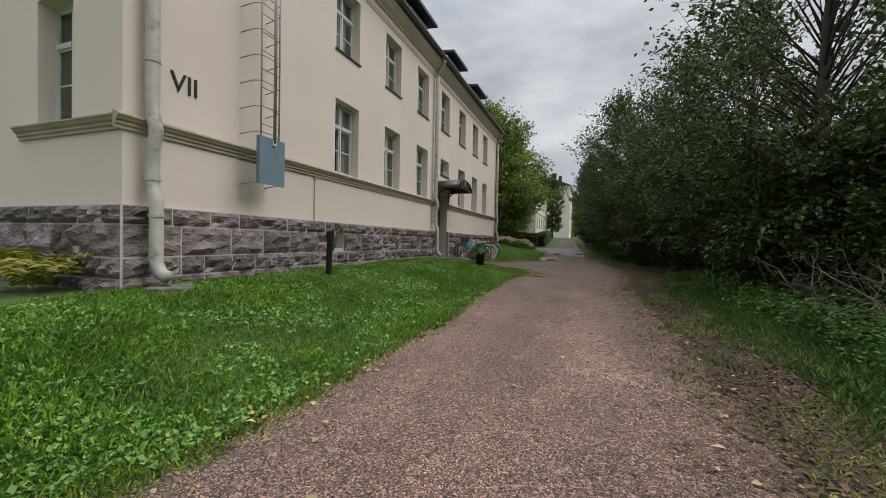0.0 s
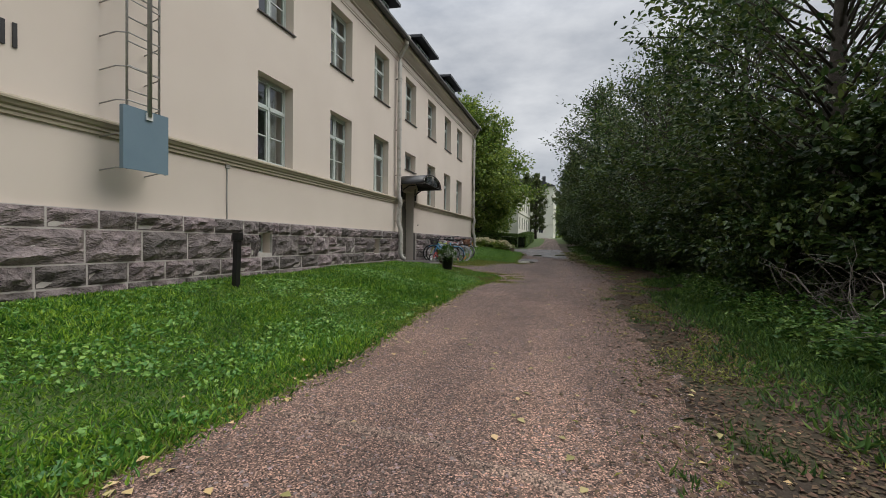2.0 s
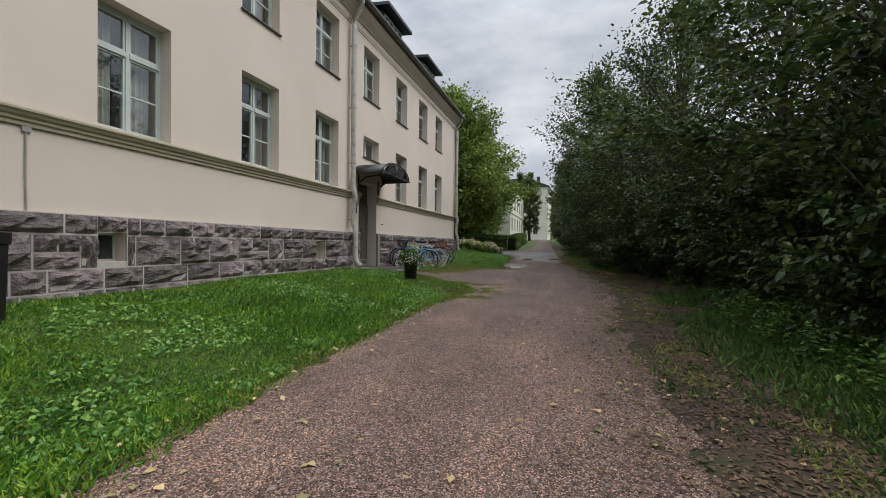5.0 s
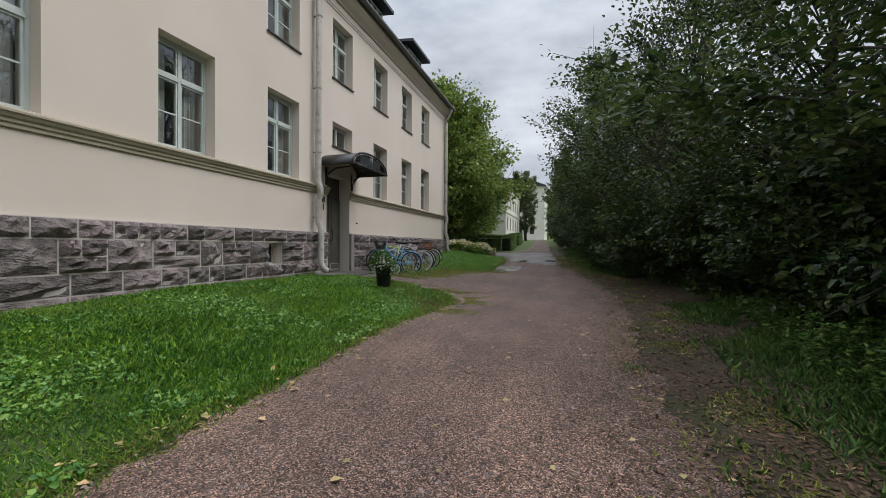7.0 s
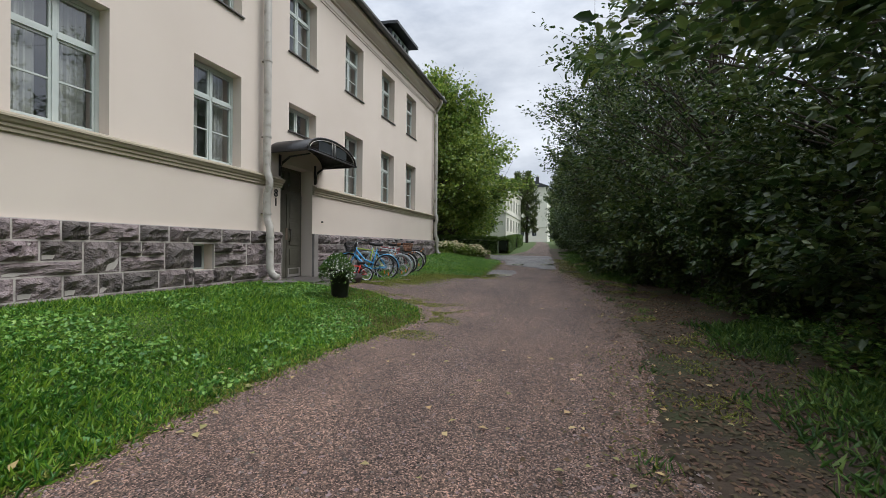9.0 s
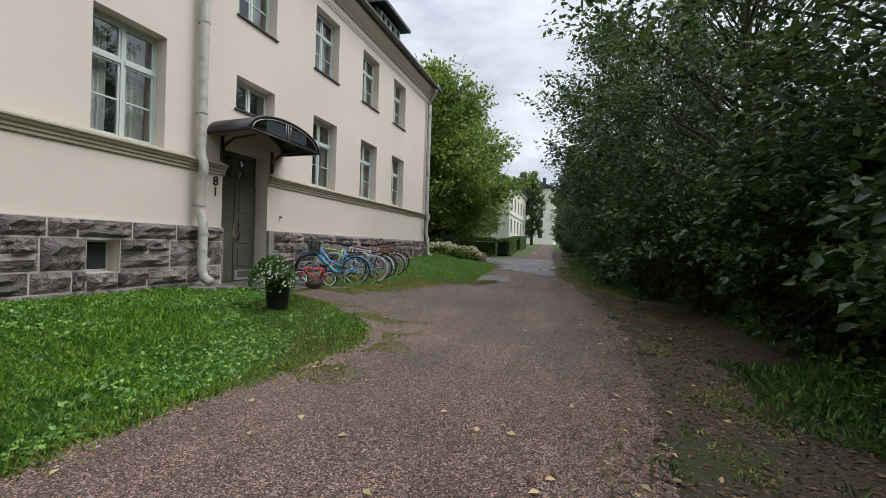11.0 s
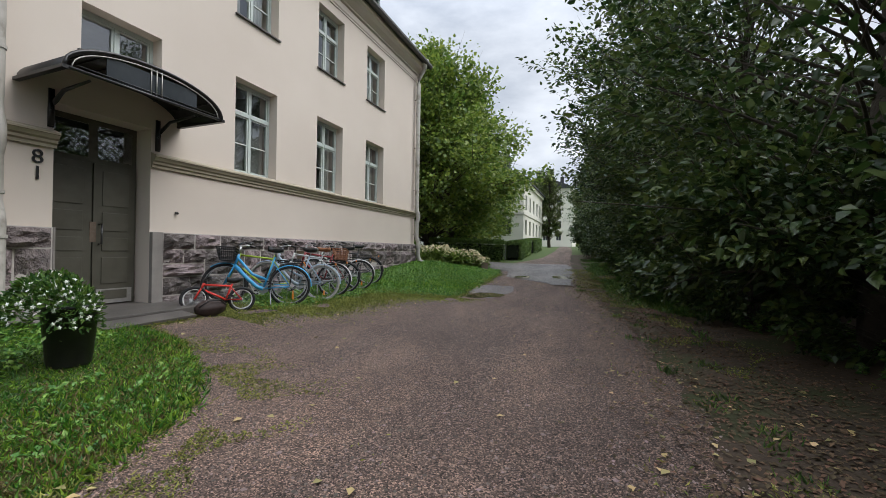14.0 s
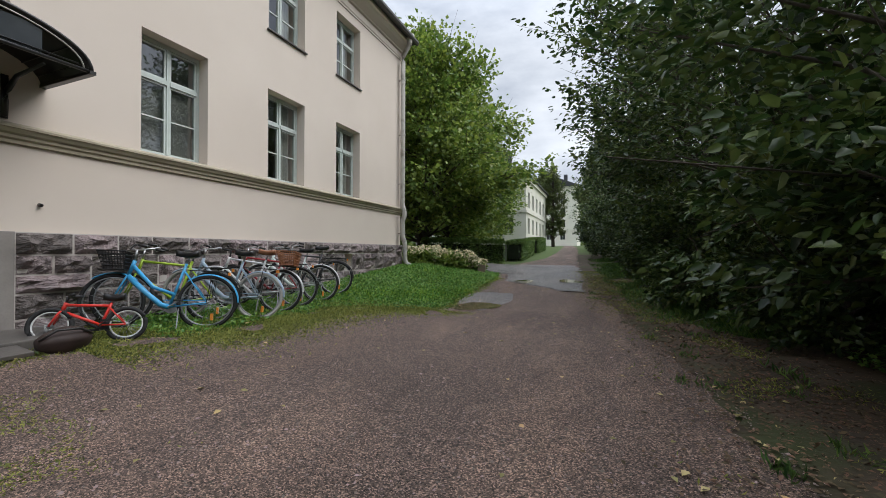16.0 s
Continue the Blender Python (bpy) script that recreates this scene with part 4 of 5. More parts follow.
UPRIGHT = Matrix(((0, 0, 1, 0), (1, 0, 0, 0), (0, 1, 0, 0), (0, 0, 0, 1)))
sign("house_number", "8", 0.25, Matrix.Translation((0.012, 7.06, 2.45)) @ UPRIGHT, "black metal house number eight on the wall")
sign("house_number", "1", 0.25, Matrix.Translation((0.012, 7.06, 2.24)) @ UPRIGHT, "black metal house number one on the wall")
sign("block_sign", "VII", 0.42, Matrix.Translation((0.012, -3.92, 3.46)) @ UPRIGHT, "black roman numeral seven lettered on the wall")
plate = thing("door_plate", (-0.05, 7.235, 2.62), "small blue and white name plate in the doorway", "sign")
part("plate", Geo().box(-0.28, 0.0, -0.003, 0.006, -0.03, 0.03), enamel("blue_enamel", (0.03, 0.04, 0.2)), plate)
part("lettering", Geo().box(-0.25, -0.03, 0.007, 0.009, 0.008, 0.016).box(-0.25, -0.06, 0.007, 0.009, -0.014, -0.006), WHITEP, plate, "white bars of small lettering")

# ---- wall ladder with its lock box ----
ladder = thing("wall_ladder", (0, -2.85, 0), "galvanised wall ladder with a grey-blue guard at its foot", "ladder")
for yy in (0.06, 0.50):
    part("side_rail", Geo().tube([(0.42, yy, 2.2), (0.42, yy, 8.6)], 0.016, 8), STEEL, ladder, smooth=True)
for j in range(19):
    z = 2.3 + j * 0.33
    part("rung", Geo().tube([(0.42, 0.06, z), (0.42, 0.50, z)], 0.011, 6), STEEL, ladder, smooth=True)
for j in range(14):
    z = 2.22 + j * 0.46
    part("wall_tie", Geo().tube([(0.0, -0.02, z - 0.03), (0.30, 0.0, z), (0.44, 0.06, z), (0.44, 0.50, z), (0.3, 0.56, z), (0.0, 0.58, z - 0.03)], 0.010, 6), STEEL, ladder, smooth=True)
part("lock_sheet", Geo().box(0.46, 0.475, -0.02, 0.60, 2.20, 3.06).box(0.40, 0.46, -0.02, -0.005, 2.2, 3.06).box(0.40, 0.46, 0.585, 0.60, 2.2, 3.06), BLUEBOX, ladder, "flat grey-blue sheet metal guard")
part("conduit", Geo().tube([(0.5, 0.31, 2.98), (0.5, 0.31, 8.4)], 0.03, 10), STEEL, ladder, smooth=True)
part("latch", Geo().box(0.476, 0.50, 0.27, 0.36, 2.93, 3.03), WHITEP, ladder, "small white latch")

# ---- black bollard post ----
bol = thing("bollard_light", (0.91, -1.42, land(0.91, -1.42) - 0.02), "slim black metal bollard lamp standing in the lawn", "bollard")
part("post", Geo().box(-0.045, 0.045, -0.045, 0.045, 0.0, 0.80), BLACK, bol, bevel=0.006)
part("head", Geo().box(-0.06, 0.06, -0.06, 0.06, 0.80, 0.93), BLACK, bol, bevel=0.01)
bol.rotation_euler = (radians(-1.5), radians(1.0), 0)

# ---- flower pot ----
pot = thing("flower_pot", (2.12, 6.44, land(2.12, 6.44)), "tall black tapered planter with trailing white daisies", "planter")
part("pot", Geo().lathe([(0.0, 0.0), (0.155, 0.0), (0.16, 0.02), (0.205, 0.52), (0.225, 0.52), (0.225, 0.56), (0.195, 0.56), (0.19, 0.48), (0.0, 0.46)], 28), BLACK, pot, smooth=True)
rg = np.random.default_rng(61)
n = 2600
ang, rad = rg.uniform(0, 2 * np.pi, n), np.sqrt(rg.uniform(0, 1, n))
px, py = rad * np.cos(ang) * 0.30 + 0.04, rad * np.sin(ang) * 0.36 - 0.16
pz = 0.60 + 0.26 * (1 - rad ** 2) * rg.uniform(0.2, 1, n) - np.where(rad > 0.55, (rad - 0.55) * rg.uniform(0, 0.7, n), 0)
pp = np.stack([px, py, pz], 1)
part("foliage", leaf_mesh("foliage", pp, pp - [0, 0, 0.3] + rg.normal(0, 0.2, (n, 3)), 0.055, WEED, 0.2, seed=61), WEED, pot)
fl = Geo()
for i in rg.choice(n, 260, replace=False):
    if py[i] > 0.25:
        continue
    c = Vector(pp[i]) * 1.03
    nr = (Vector((px[i], py[i] - 0.1, 0.25)) + Vector(rg.normal(0, 0.15, 3))).normalized()
    s = nr.orthogonal().normalized()
    t = nr.cross(s)
    k = len(fl.v)
    fl.v.append(tuple(c + nr * 0.008))
    m_p = 10
    for j in range(m_p):
        w = 2 * math.pi * j / m_p
        r = 0.021 if j % 2 else 0.011
        fl.v.append(tuple(c + r * (math.cos(w) * s + math.sin(w) * t)))
    fl.f += [(k, k + 1 + j, k + 1 + (j + 1) % m_p) for j in range(m_p)]
part("blossoms", fl, PETAL, pot, "many small white daisy heads")


# ---- bicycles ----
def wheel(parent, name, x, R, tyre_m, rim_m, spokes=18):
    w = part(name, Geo().tube([(x + R * math.cos(2 * math.pi * i / 36), 0, R + 0.004 + R * math.sin(2 * math.pi * i / 36)) for i in range(36)], 0.023, 8, True), tyre_m, parent, smooth=True)
    part("rim", Geo().tube([(x + (R - 0.03) * math.cos(2 * math.pi * i / 36), 0, R + 0.004 + (R - 0.03) * math.sin(2 * math.pi * i / 36)) for i in range(36)], 0.009, 6, True), rim_m, w, smooth=True)
    g = Geo()
    for i in range(spokes):
        a = 2 * math.pi * i / spokes
        s = 0.025 if i % 2 else -0.025
        g.tube([(x + 0.02 * math.cos(a + 0.8), s, R + 0.02 * math.sin(a + 0.8)), (x + (R - 0.03) * math.cos(a), 0, R + (R - 0.03) * math.sin(a))], 0.0016, 4)
    part("spokes", g, CHROME, w)
    part("hub", Geo().tube([(x, -0.045, R), (x, 0.045, R)], 0.022, 8), CHROME, w, smooth=True)
    return w


def bicycle(m, label, frame_m, tyre_m=RUBBER, rim_m=CHROME, saddle_m=BLACK, low_step=False, guards=None, basket=False, carrier=True, child=False, bars="city", crate=False):
    b = thing("bicycle", m, label, "bicycle", "bicycles by the wall")
    k = 0.48 if child else 1.0
    R = 0.18 if child else 0.34
    WB = 0.66 if child else 1.07
    bb = (0.44 * k + (0.02 if child else 0), 0, R * 0.82 + (0.03 if child else 0))
    seat_top = (bb[0] - 0.16 * k, 0, R + 0.52 * k)
    head_lo, head_hi = (WB - 0.11 * k - 0.03, 0, R + 0.34 * k), (WB - 0.17 * k - 0.03, 0, R + 0.54 * k)
    wheel(b, "rear_wheel", 0.0, R, tyre_m, rim_m)
    wheel(b, "front_wheel", WB, R, tyre_m, rim_m)
    f = Geo()
    tr = 0.018 if not child else 0.016
    if low_step:
        f.tube([head_lo, (bb[0] + 0.26, 0, bb[2] + 0.17), (bb[0] + 0.1, 0, bb[2] + 0.03), bb], 0.034, 10)
        f.tube([(head_hi[0] + 0.02, 0, head_hi[2] - 0.06), (bb[0] + 0.2, 0, bb[2] + 0.26), (bb[0] - 0.06, 0, bb[2] + 0.16)], 0.024, 8)
    else:
        f.tube([head_lo, bb], tr * 1.1, 8)
        f.tube([(head_hi[0], 0, head_hi[2] - 0.03), (seat_top[0] + 0.02, 0, seat_top[2] - 0.07 * k)], tr, 8)
    f.tube([bb, seat_top], tr, 8).tube([head_lo, head_hi], tr * 1.25, 8)
    for s in (-1, 1):
        f.tube([(bb[0], s * 0.03, bb[2]), (0.0, s * 0.055, R)], 0.010, 6)
        f.tube([(seat_top[0] + 0.02, s * 0.02, seat_top[2] - 0.1 * k), (0.0, s * 0.055, R)], 0.008, 6)
    part("frame", f, frame_m, b, smooth=True)
    fk = Geo()
    for s in (-1, 1):
        fk.tube([(head_lo[0] + 0.005, s * 0.02, head_lo[2]), (head_lo[0] + 0.02, s * 0.05, head_lo[2] - 0.06 * k), (WB, s * 0.05, R)], 0.012, 6)
    part("fork", fk, frame_m, b, smooth=True)
    sp = (seat_top[0] - 0.04 * k, 0, seat_top[2] + 0.12 * k)
    part("seat_post", Geo().tube([seat_top, sp], 0.013, 8), CHROME, b, smooth=True)
    sd = Geo()
    ns = 9
    L, W2 = (0.27, 0.20) if not child else (0.2, 0.13)
    for i in range(ns):
        t = i / (ns - 1)
        w = W2 / 2 * (1 - smooth01((t - 0.1) / 0.75) * 0.8)
        xx = sp[0] - 0.1 + L * t
        zz = sp[2] + 0.03 - 0.02 * math.sin(math.pi * t)
        for a, c in ((-1, 0.0), (-0.7, 0.022), (0, 0.03), (0.7, 0.022), (1, 0.0), (0.8, -0.05), (-0.8, -0.05)):
            sd.v.append((xx, a * w, zz + c))
    sd.f = [(i * 7 + j, i * 7 + (j + 1) % 7, (i + 1) * 7 + (j + 1) % 7, (i + 1) * 7 + j) for i in range(ns - 1) for j in range(7)] + [tuple(range(7))[::-1], tuple(range(7 * ns - 7, 7 * ns))]
    part("saddle", sd, saddle_m, b, smooth=True)
    hz = head_hi[2] + 0.14 * k
    hx = head_hi[0] - 0.03
    if bars == "city":
        hp = [(hx - 0.20 * k, -0.28 * k - 0.02, hz + 0.02), (hx - 0.06, -0.27 * k, hz + 0.05), (hx + 0.04, -0.12 * k, hz + 0.01), (hx + 0.03, 0, hz), (hx + 0.04, 0.12 * k, hz + 0.01), (hx - 0.06, 0.27 * k, hz + 0.05), (hx - 0.20 * k, 0.28 * k + 0.02, hz + 0.02)]
    else:
        hp = [(hx - 0.06, -0.31 * k, hz + 0.01), (hx, -0.15 * k, hz), (hx + 0.01, 0, hz - 0.01), (hx, 0.15 * k, hz), (hx - 0.06, 0.31 * k, hz + 0.01)]
    h = part("handlebar", Geo().tube(hp, 0.012, 8).tube([head_hi, (hx + 0.02, 0, hz)], 0.014, 8), BLACK if child or bars != "city" else CHROME, b, smooth=True)
    for e in (0, -1):
        q, w = Vector(hp[e]), Vector(hp[1 if e == 0 else -2])
        part("grip", Geo().tube([tuple(q), tuple(q.lerp(w, 0.75))], 0.018, 8), BLACK, h, smooth=True)
        part("brake_lever", Geo().tube([tuple(q.lerp(w, 0.9)), tuple(q.lerp(w, 0.3) + Vector((0.05, 0, -0.02)))], 0.006, 5), CHROME, h)
    part("crank", Geo().lathe([(0.0, 0.0), (0.085 * (0.6 if child else 1), 0.0), (0.085 * (0.6 if child else 1), 0.006), (0.0, 0.006)], 20, Matrix.Translation((bb[0], -0.05, bb[2])) @ Matrix.Rotation(math.pi / 2, 4, "X")).tube([(bb[0], -0.07, bb[2]), (bb[0] + 0.13 * (0.55 if child else 1), -0.075, bb[2] - 0.09 * (0.55 if child else 1))], 0.01, 6).tube([(bb[0], 0.07, bb[2]), (bb[0] - 0.13 * (0.55 if child else 1), 0.075, bb[2] + 0.09 * (0.55 if child else 1))], 0.01, 6), CHROME if not child else BLACK, b)
    for s in (-1, 1):
        c = Vector((bb[0] - s * 0.13 * (0.55 if child else 1), s * 0.12, bb[2] + s * 0.09 * (0.55 if child else 1)))
        part("pedal", Geo().box(c.x - 0.045, c.x + 0.045, c.y - 0.045, c.y + 0.045, c.z - 0.012, c.z + 0.012), BLACK, b)
    part("chain_guard", Geo().box(0.02, bb[0] + 0.09 * k, -0.052, -0.046, R - 0.035, R - 0.02).box(0.02, bb[0] + 0.09 * k, -0.052, -0.046, R + 0.02, R + 0.035), frame_m if low_step else BLACK, b)
    if guards:
        for nm, x, a0, a1 in (("rear_mudguard", 0.0, 0.0, 2.3), ("front_mudguard", WB, 0.9, 2.3)):
            g = Geo()
            for i in range(21):
                a = a0 + (a1 - a0) * i / 20
                a = math.pi - a if nm[0] == "r" else a
                for r, s in ((R + 0.028, -0.028), (R + 0.044, -0.014), (R + 0.044, 0.014), (R + 0.028, 0.028)):
                    g.v.append((x + r * math.cos(a), s, R + r * math.sin(a)))
            g.f = [(4 * i + j, 4 * i + j + 1, 4 * i + j + 5, 4 * i + j + 4) for i in range(20) for j in range(3)]
            part(nm, g, guards, b, smooth=True)
    if carrier and not child:
        c = Geo()
        for s in (-0.06, 0, 0.06):
            c.tube([(0.24, s, 2 * R + 0.09), (-0.22, s, 2 * R + 0.08)], 0.006, 5)
        for x in (0.2, 0.0, -0.2):
            c.tube([(x, -0.06, 2 * R + 0.085), (x, 0.06, 2 * R + 0.085)], 0.005, 5)
        for s in (-0.06, 0.06):
            c.tube([(-0.05, s, 2 * R + 0.085), (0.0, s, R)], 0.005, 5)
        part("carrier", c, BLACK, b)
        part("rear_reflector", Geo().box(-0.26, -0.235, -0.04, 0.04, 2 * R + 0.03, 2 * R + 0.07), ORANGE, b, "red-orange rear reflector")
        part("wheel_reflector", Geo().box(-0.08, -0.05, -0.02, 0.02, R - 0.24, R - 0.15), ORANGE, b, "orange spoke reflector")
    if basket or crate:
        g = Geo()
        x0 = head_hi[0] + 0.06 if basket else -0.22
        z0 = head_hi[2] - 0.12 if basket else 2 * R + 0.1
        for r in range(6):
            z, e = z0 + r * 0.045, 0.012 * r
            g.tube([(x0 - e * 0.4, -0.13 - e, z), (x0 + 0.22 + e, -0.13 - e, z), (x0 + 0.22 + e, 0.13 + e, z), (x0 - e * 0.4, 0.13 + e, z)], 0.008, 4, True)
        for i in range(11):
            y = -0.13 + 0.026 * i
            g.tube([(x0, y, z0), (x0 + 0.22, y, z0), (x0 + 0.28, y * 1.45, z0 + 0.225)], 0.006, 4).tube([(x0, y, z0), (x0 - 0.02, y * 1.45, z0 + 0.225)], 0.006, 4)
        for i in range(8):
            x = x0 + 0.03 * i
            for s in (-1, 1):
                g.tube([(x, s * 0.13, z0), (x + 0.01, s * 0.19, z0 + 0.225)], 0.006, 4)
        g.box(x0, x0 + 0.22, -0.13, 0.13, z0 - 0.006, z0)
        bk = part("basket", g, BLACK if basket else TAN, b, "black wire basket" if basket else "brown wicker basket")
    if not child:
        part("kickstand", Geo().tube([(bb[0] - 0.12, 0.05, bb[2] - 0.02), (bb[0] - 0.16, 0.22, 0.01)], 0.008, 6), CHROME, b)
    return b


def stand(rx, ry, fx, fy, lean):
    """Pose of a bicycle from where its rear and front wheels touch the ground."""
    a, c = Vector((rx, ry, land(rx, ry) + 0.006)), Vector((fx, fy, land(fx, fy) + 0.006))
    d = (c - a).normalized()
    left = Vector((0, 0, 1)).cross(d).normalized()
    up = d.cross(left)
    m = Matrix((d, left, up)).transposed().to_4x4()
    return Matrix.Translation(a) @ m @ Matrix.Rotation(radians(lean), 4, "X")


E_ = enamel
BLUEP, REDP, LIME = E_("sky_blue_enamel", (0.05, 0.30, 0.55)), E_("red_enamel", (0.55, 0.03, 0.02)), E_("lime_enamel", (0.30, 0.42, 0.03))
PALEB, SILV, DKRED, WHT, DKG = E_("pale_blue_enamel", (0.28, 0.36, 0.44)), E_("silver_enamel", (0.50, 0.50, 0.50)), E_("dark_red_enamel", (0.25, 0.02, 0.025)), E_("pale_green_enamel", (0.42, 0.47, 0.44)), E_("charcoal_enamel", (0.03, 0.03, 0.035))
bicycle(stand(1.25, 9.08, 0.83, 8.57, 10), "small red child's bicycle with white rims", REDP, RUBBER, WHITEP, BLACK, child=True, bars="flat")
bicycle(stand(1.42, 9.95, 0.60, 9.26, 6), "sky-blue step-through bicycle with a black front basket", BLUEP, RUBBER, CHROME, BLACK, True, BLUEP, basket=True)
bicycle(stand(1.15, 10.25, 0.42, 9.55, 6), "lime green bicycle with a black saddle", LIME, RUBBER, CHROME, BLACK, False, BLACK)
bicycle(stand(1.48, 10.75, 0.52, 10.28, 5), "pale blue bicycle with cream tyres", PALEB, CREAM, CHROME, BLACK, True, PALEB)
bicycle(stand(1.38, 11.28, 0.42, 10.80, 7), "silver bicycle with a tan leather saddle", SILV, RUBBER, CHROME, TAN, False, SILV, bars="flat", crate=True)
bicycle(stand(1.28, 11.80, 0.40, 11.19, 5), "dark red bicycle with black mudguards", DKRED, RUBBER, CHROME, BLACK, False, BLACK)
bicycle(stand(1.28, 12.42, 0.38, 11.83, 6), "pale green-white bicycle with silver mudguards", WHT, RUBBER, CHROME, BLACK, True, SILV)
bicycle(stand(1.12, 13.15, 0.34, 12.42, 5), "charcoal bicycle leaning by the plinth", DKG, RUBBER, CHROME, BLACK, False, BLACK)

# ---- flower bed and stone by the far corner ----
def hydrangea(x, y, s, seed):
    rng = np.random.default_rng(seed)
    t = thing("hydrangea_bush", spot(x, y), "low hydrangea bush with fading cream flower heads", "bush", "hydrangeas by the house corner")
    n = 900
    p = rng.normal(0, 1, (n, 3)) * [0.30 * s, 0.30 * s, 0.16 * s] + [0, 0, 0.34 * s]
    p[:, 2] = np.abs(p[:, 2])
    part("leaves", leaf_mesh("leaves", p, p - [0, 0, 0.1] + rng.normal(0, 0.15, (n, 3)), 0.12, LEAFMAPLE, 0.36, seed=seed), LEAFMAPLE, t)
    for i in range(9):
        c = rng.normal(0, 1, 3) * [0.28 * s, 0.28 * s, 0.06] + [0, 0, 0.6 * s]
        q = rng.normal(0, 1, (90, 3))
        q /= np.linalg.norm(q, axis=1, keepdims=True)
        part("flower_head", leaf_mesh("flower_head", c + q * 0.135 * [1, 1, 0.8], q + rng.normal(0, 0.6, (90, 3)), 0.06, HYDR, 0.5, seed=seed + i), HYDR, t)
    return t


for i, (x, y, s) in enumerate(((0.35, 19.3, 1.0), (0.9, 19.7, 0.95), (1.35, 19.4, 0.9), (1.75, 19.9, 0.85), (2.05, 20.1, 0.6), (-0.4, 19.8, 1.0), (0.1, 20.1, 0.9))):
    hydrangea(x, y, s * 0.82, 70 + 13 * i)
blk = part("stone_block", Geo().box(-0.13, 0.13, -0.11, 0.11, -0.05, 0.27), mat("brown_stone", (0.13, 0.095, 0.07), (0.2, 0.155, 0.12), 6.0, 0.9, 0.4, 40), None, bevel=0.02)
blk.matrix_basis = spot(2.42, 19.7, 12)
tagged(blk, "small squared brown stone marking the lawn's corner", "stone")

# puddles in the broken asphalt
def blob(name, x, y, rx, ry, lift, material, label, seed):
    g = Geo()
    rng = np.random.default_rng(seed)
    ph = rng.uniform(0, 6, 3)
    g.v.append((x, y, land(x, y) + lift))
    for i in range(40):
        a = 2 * math.pi * i / 40
        r = 1 + 0.14 * math.sin(2 * a + ph[0]) + 0.09 * math.sin(3 * a + ph[1]) + 0.05 * math.sin(7 * a + ph[2])
        bx, by = x + rx * r * math.cos(a), y + ry * r * math.sin(a)
        g.v.append((bx, by, land(bx, by) + lift))
    g.f = [(0, 1 + i, 1 + (i + 1) % 40) for i in range(40)]
    return tagged(part(name, g, material), label, kind="structure")


blob("water_1", 3.98, 14.05, 0.42, 0.46, 0.036, WATER, "muddy rain puddle with a broken edge", 3)
blob("water_2", 4.2, 18.2, 0.3, 0.35, 0.055, WATER, "small rain puddle in the asphalt", 5)
blob("water_3", 5.5, 18.6, 0.35, 0.4, 0.055, WATER, "shallow rain puddle in the asphalt", 6)
rill = Geo()
for i in range(31):
    t = i / 30
    xx, yy = 4.4 + 2.6 * t ** 0.85, -4.38 - 1.1 * t ** 4 + 0.04 * math.sin(9 * t)
    for w in (-1, -0.4, 0.4, 1):
        rill.v.append((xx, yy + w * (0.06 + 0.03 * math.sin(11 * t)) * (0.3 + 0.8 * math.sin(math.pi * t)) + 0.03 * math.sin(23 * t), land(xx, yy) + (0.04 if abs(w) < 1 else 0.017)))
rill.f = [(4 * i + j, 4 * i + 4 + j, 4 * i + 5 + j, 4 * i + 1 + j) for i in range(30) for j in range(3)]
tagged(part("sand_streak", rill, SAND), "pale washed sand streak across the gravel", kind="structure")
blob("road_patch", 3.95, 14.9, 0.5, 1.3, 0.028, ASPHALT, "old grey asphalt patch at the path's edge", 8)

# yellowing fern by the end wall
fern = thing("fern", spot(-0.9, -5.35), "yellowing fern clump at the foot of the wall", "fern")
rg = np.random.default_rng(81)
P, D = [], []
st = Geo()
for i in range(26):
    a, L = rg.uniform(0, 2 * math.pi), rg.uniform(0.5, 0.85)
    arcp = [(math.cos(a) * L * t, math.sin(a) * L * t, 0.55 * math.sin(math.pi * 0.72 * t) * L * 1.2) for t in np.linspace(0, 1, 14)]
    st.tube(arcp[::3], 0.004, 4)
    for q in arcp[2:]:
        for s in (-1, 1):
            for _ in range(2):
                P.append(np.array(q) + rg.normal(0, 0.012, 3))
                D.append([-math.sin(a) * s + 0.3 * math.cos(a), math.cos(a) * s + 0.3 * math.sin(a), -0.1])
part("fronds", leaf_mesh("fronds", np.array(P), np.array(D), 0.14, YELLOWLEAF, 0.16, seed=82), YELLOWLEAF, fern)
part("stems", st, YELLOWLEAF, fern)


# ---- grass, weeds, pebbles, fallen leaves ----
def scatter(name, x, y, size, d, material, wide, label, up=0.0, seed=1, lift=0.0):
    z = land_np(x, y) + lift
    return tagged(part(name, leaf_mesh(name, np.stack([x, y, z], 1), d, size, material, wide, up, seed), material), label, name.replace("_", " "), kind="stuff")


rg = np.random.default_rng(91)


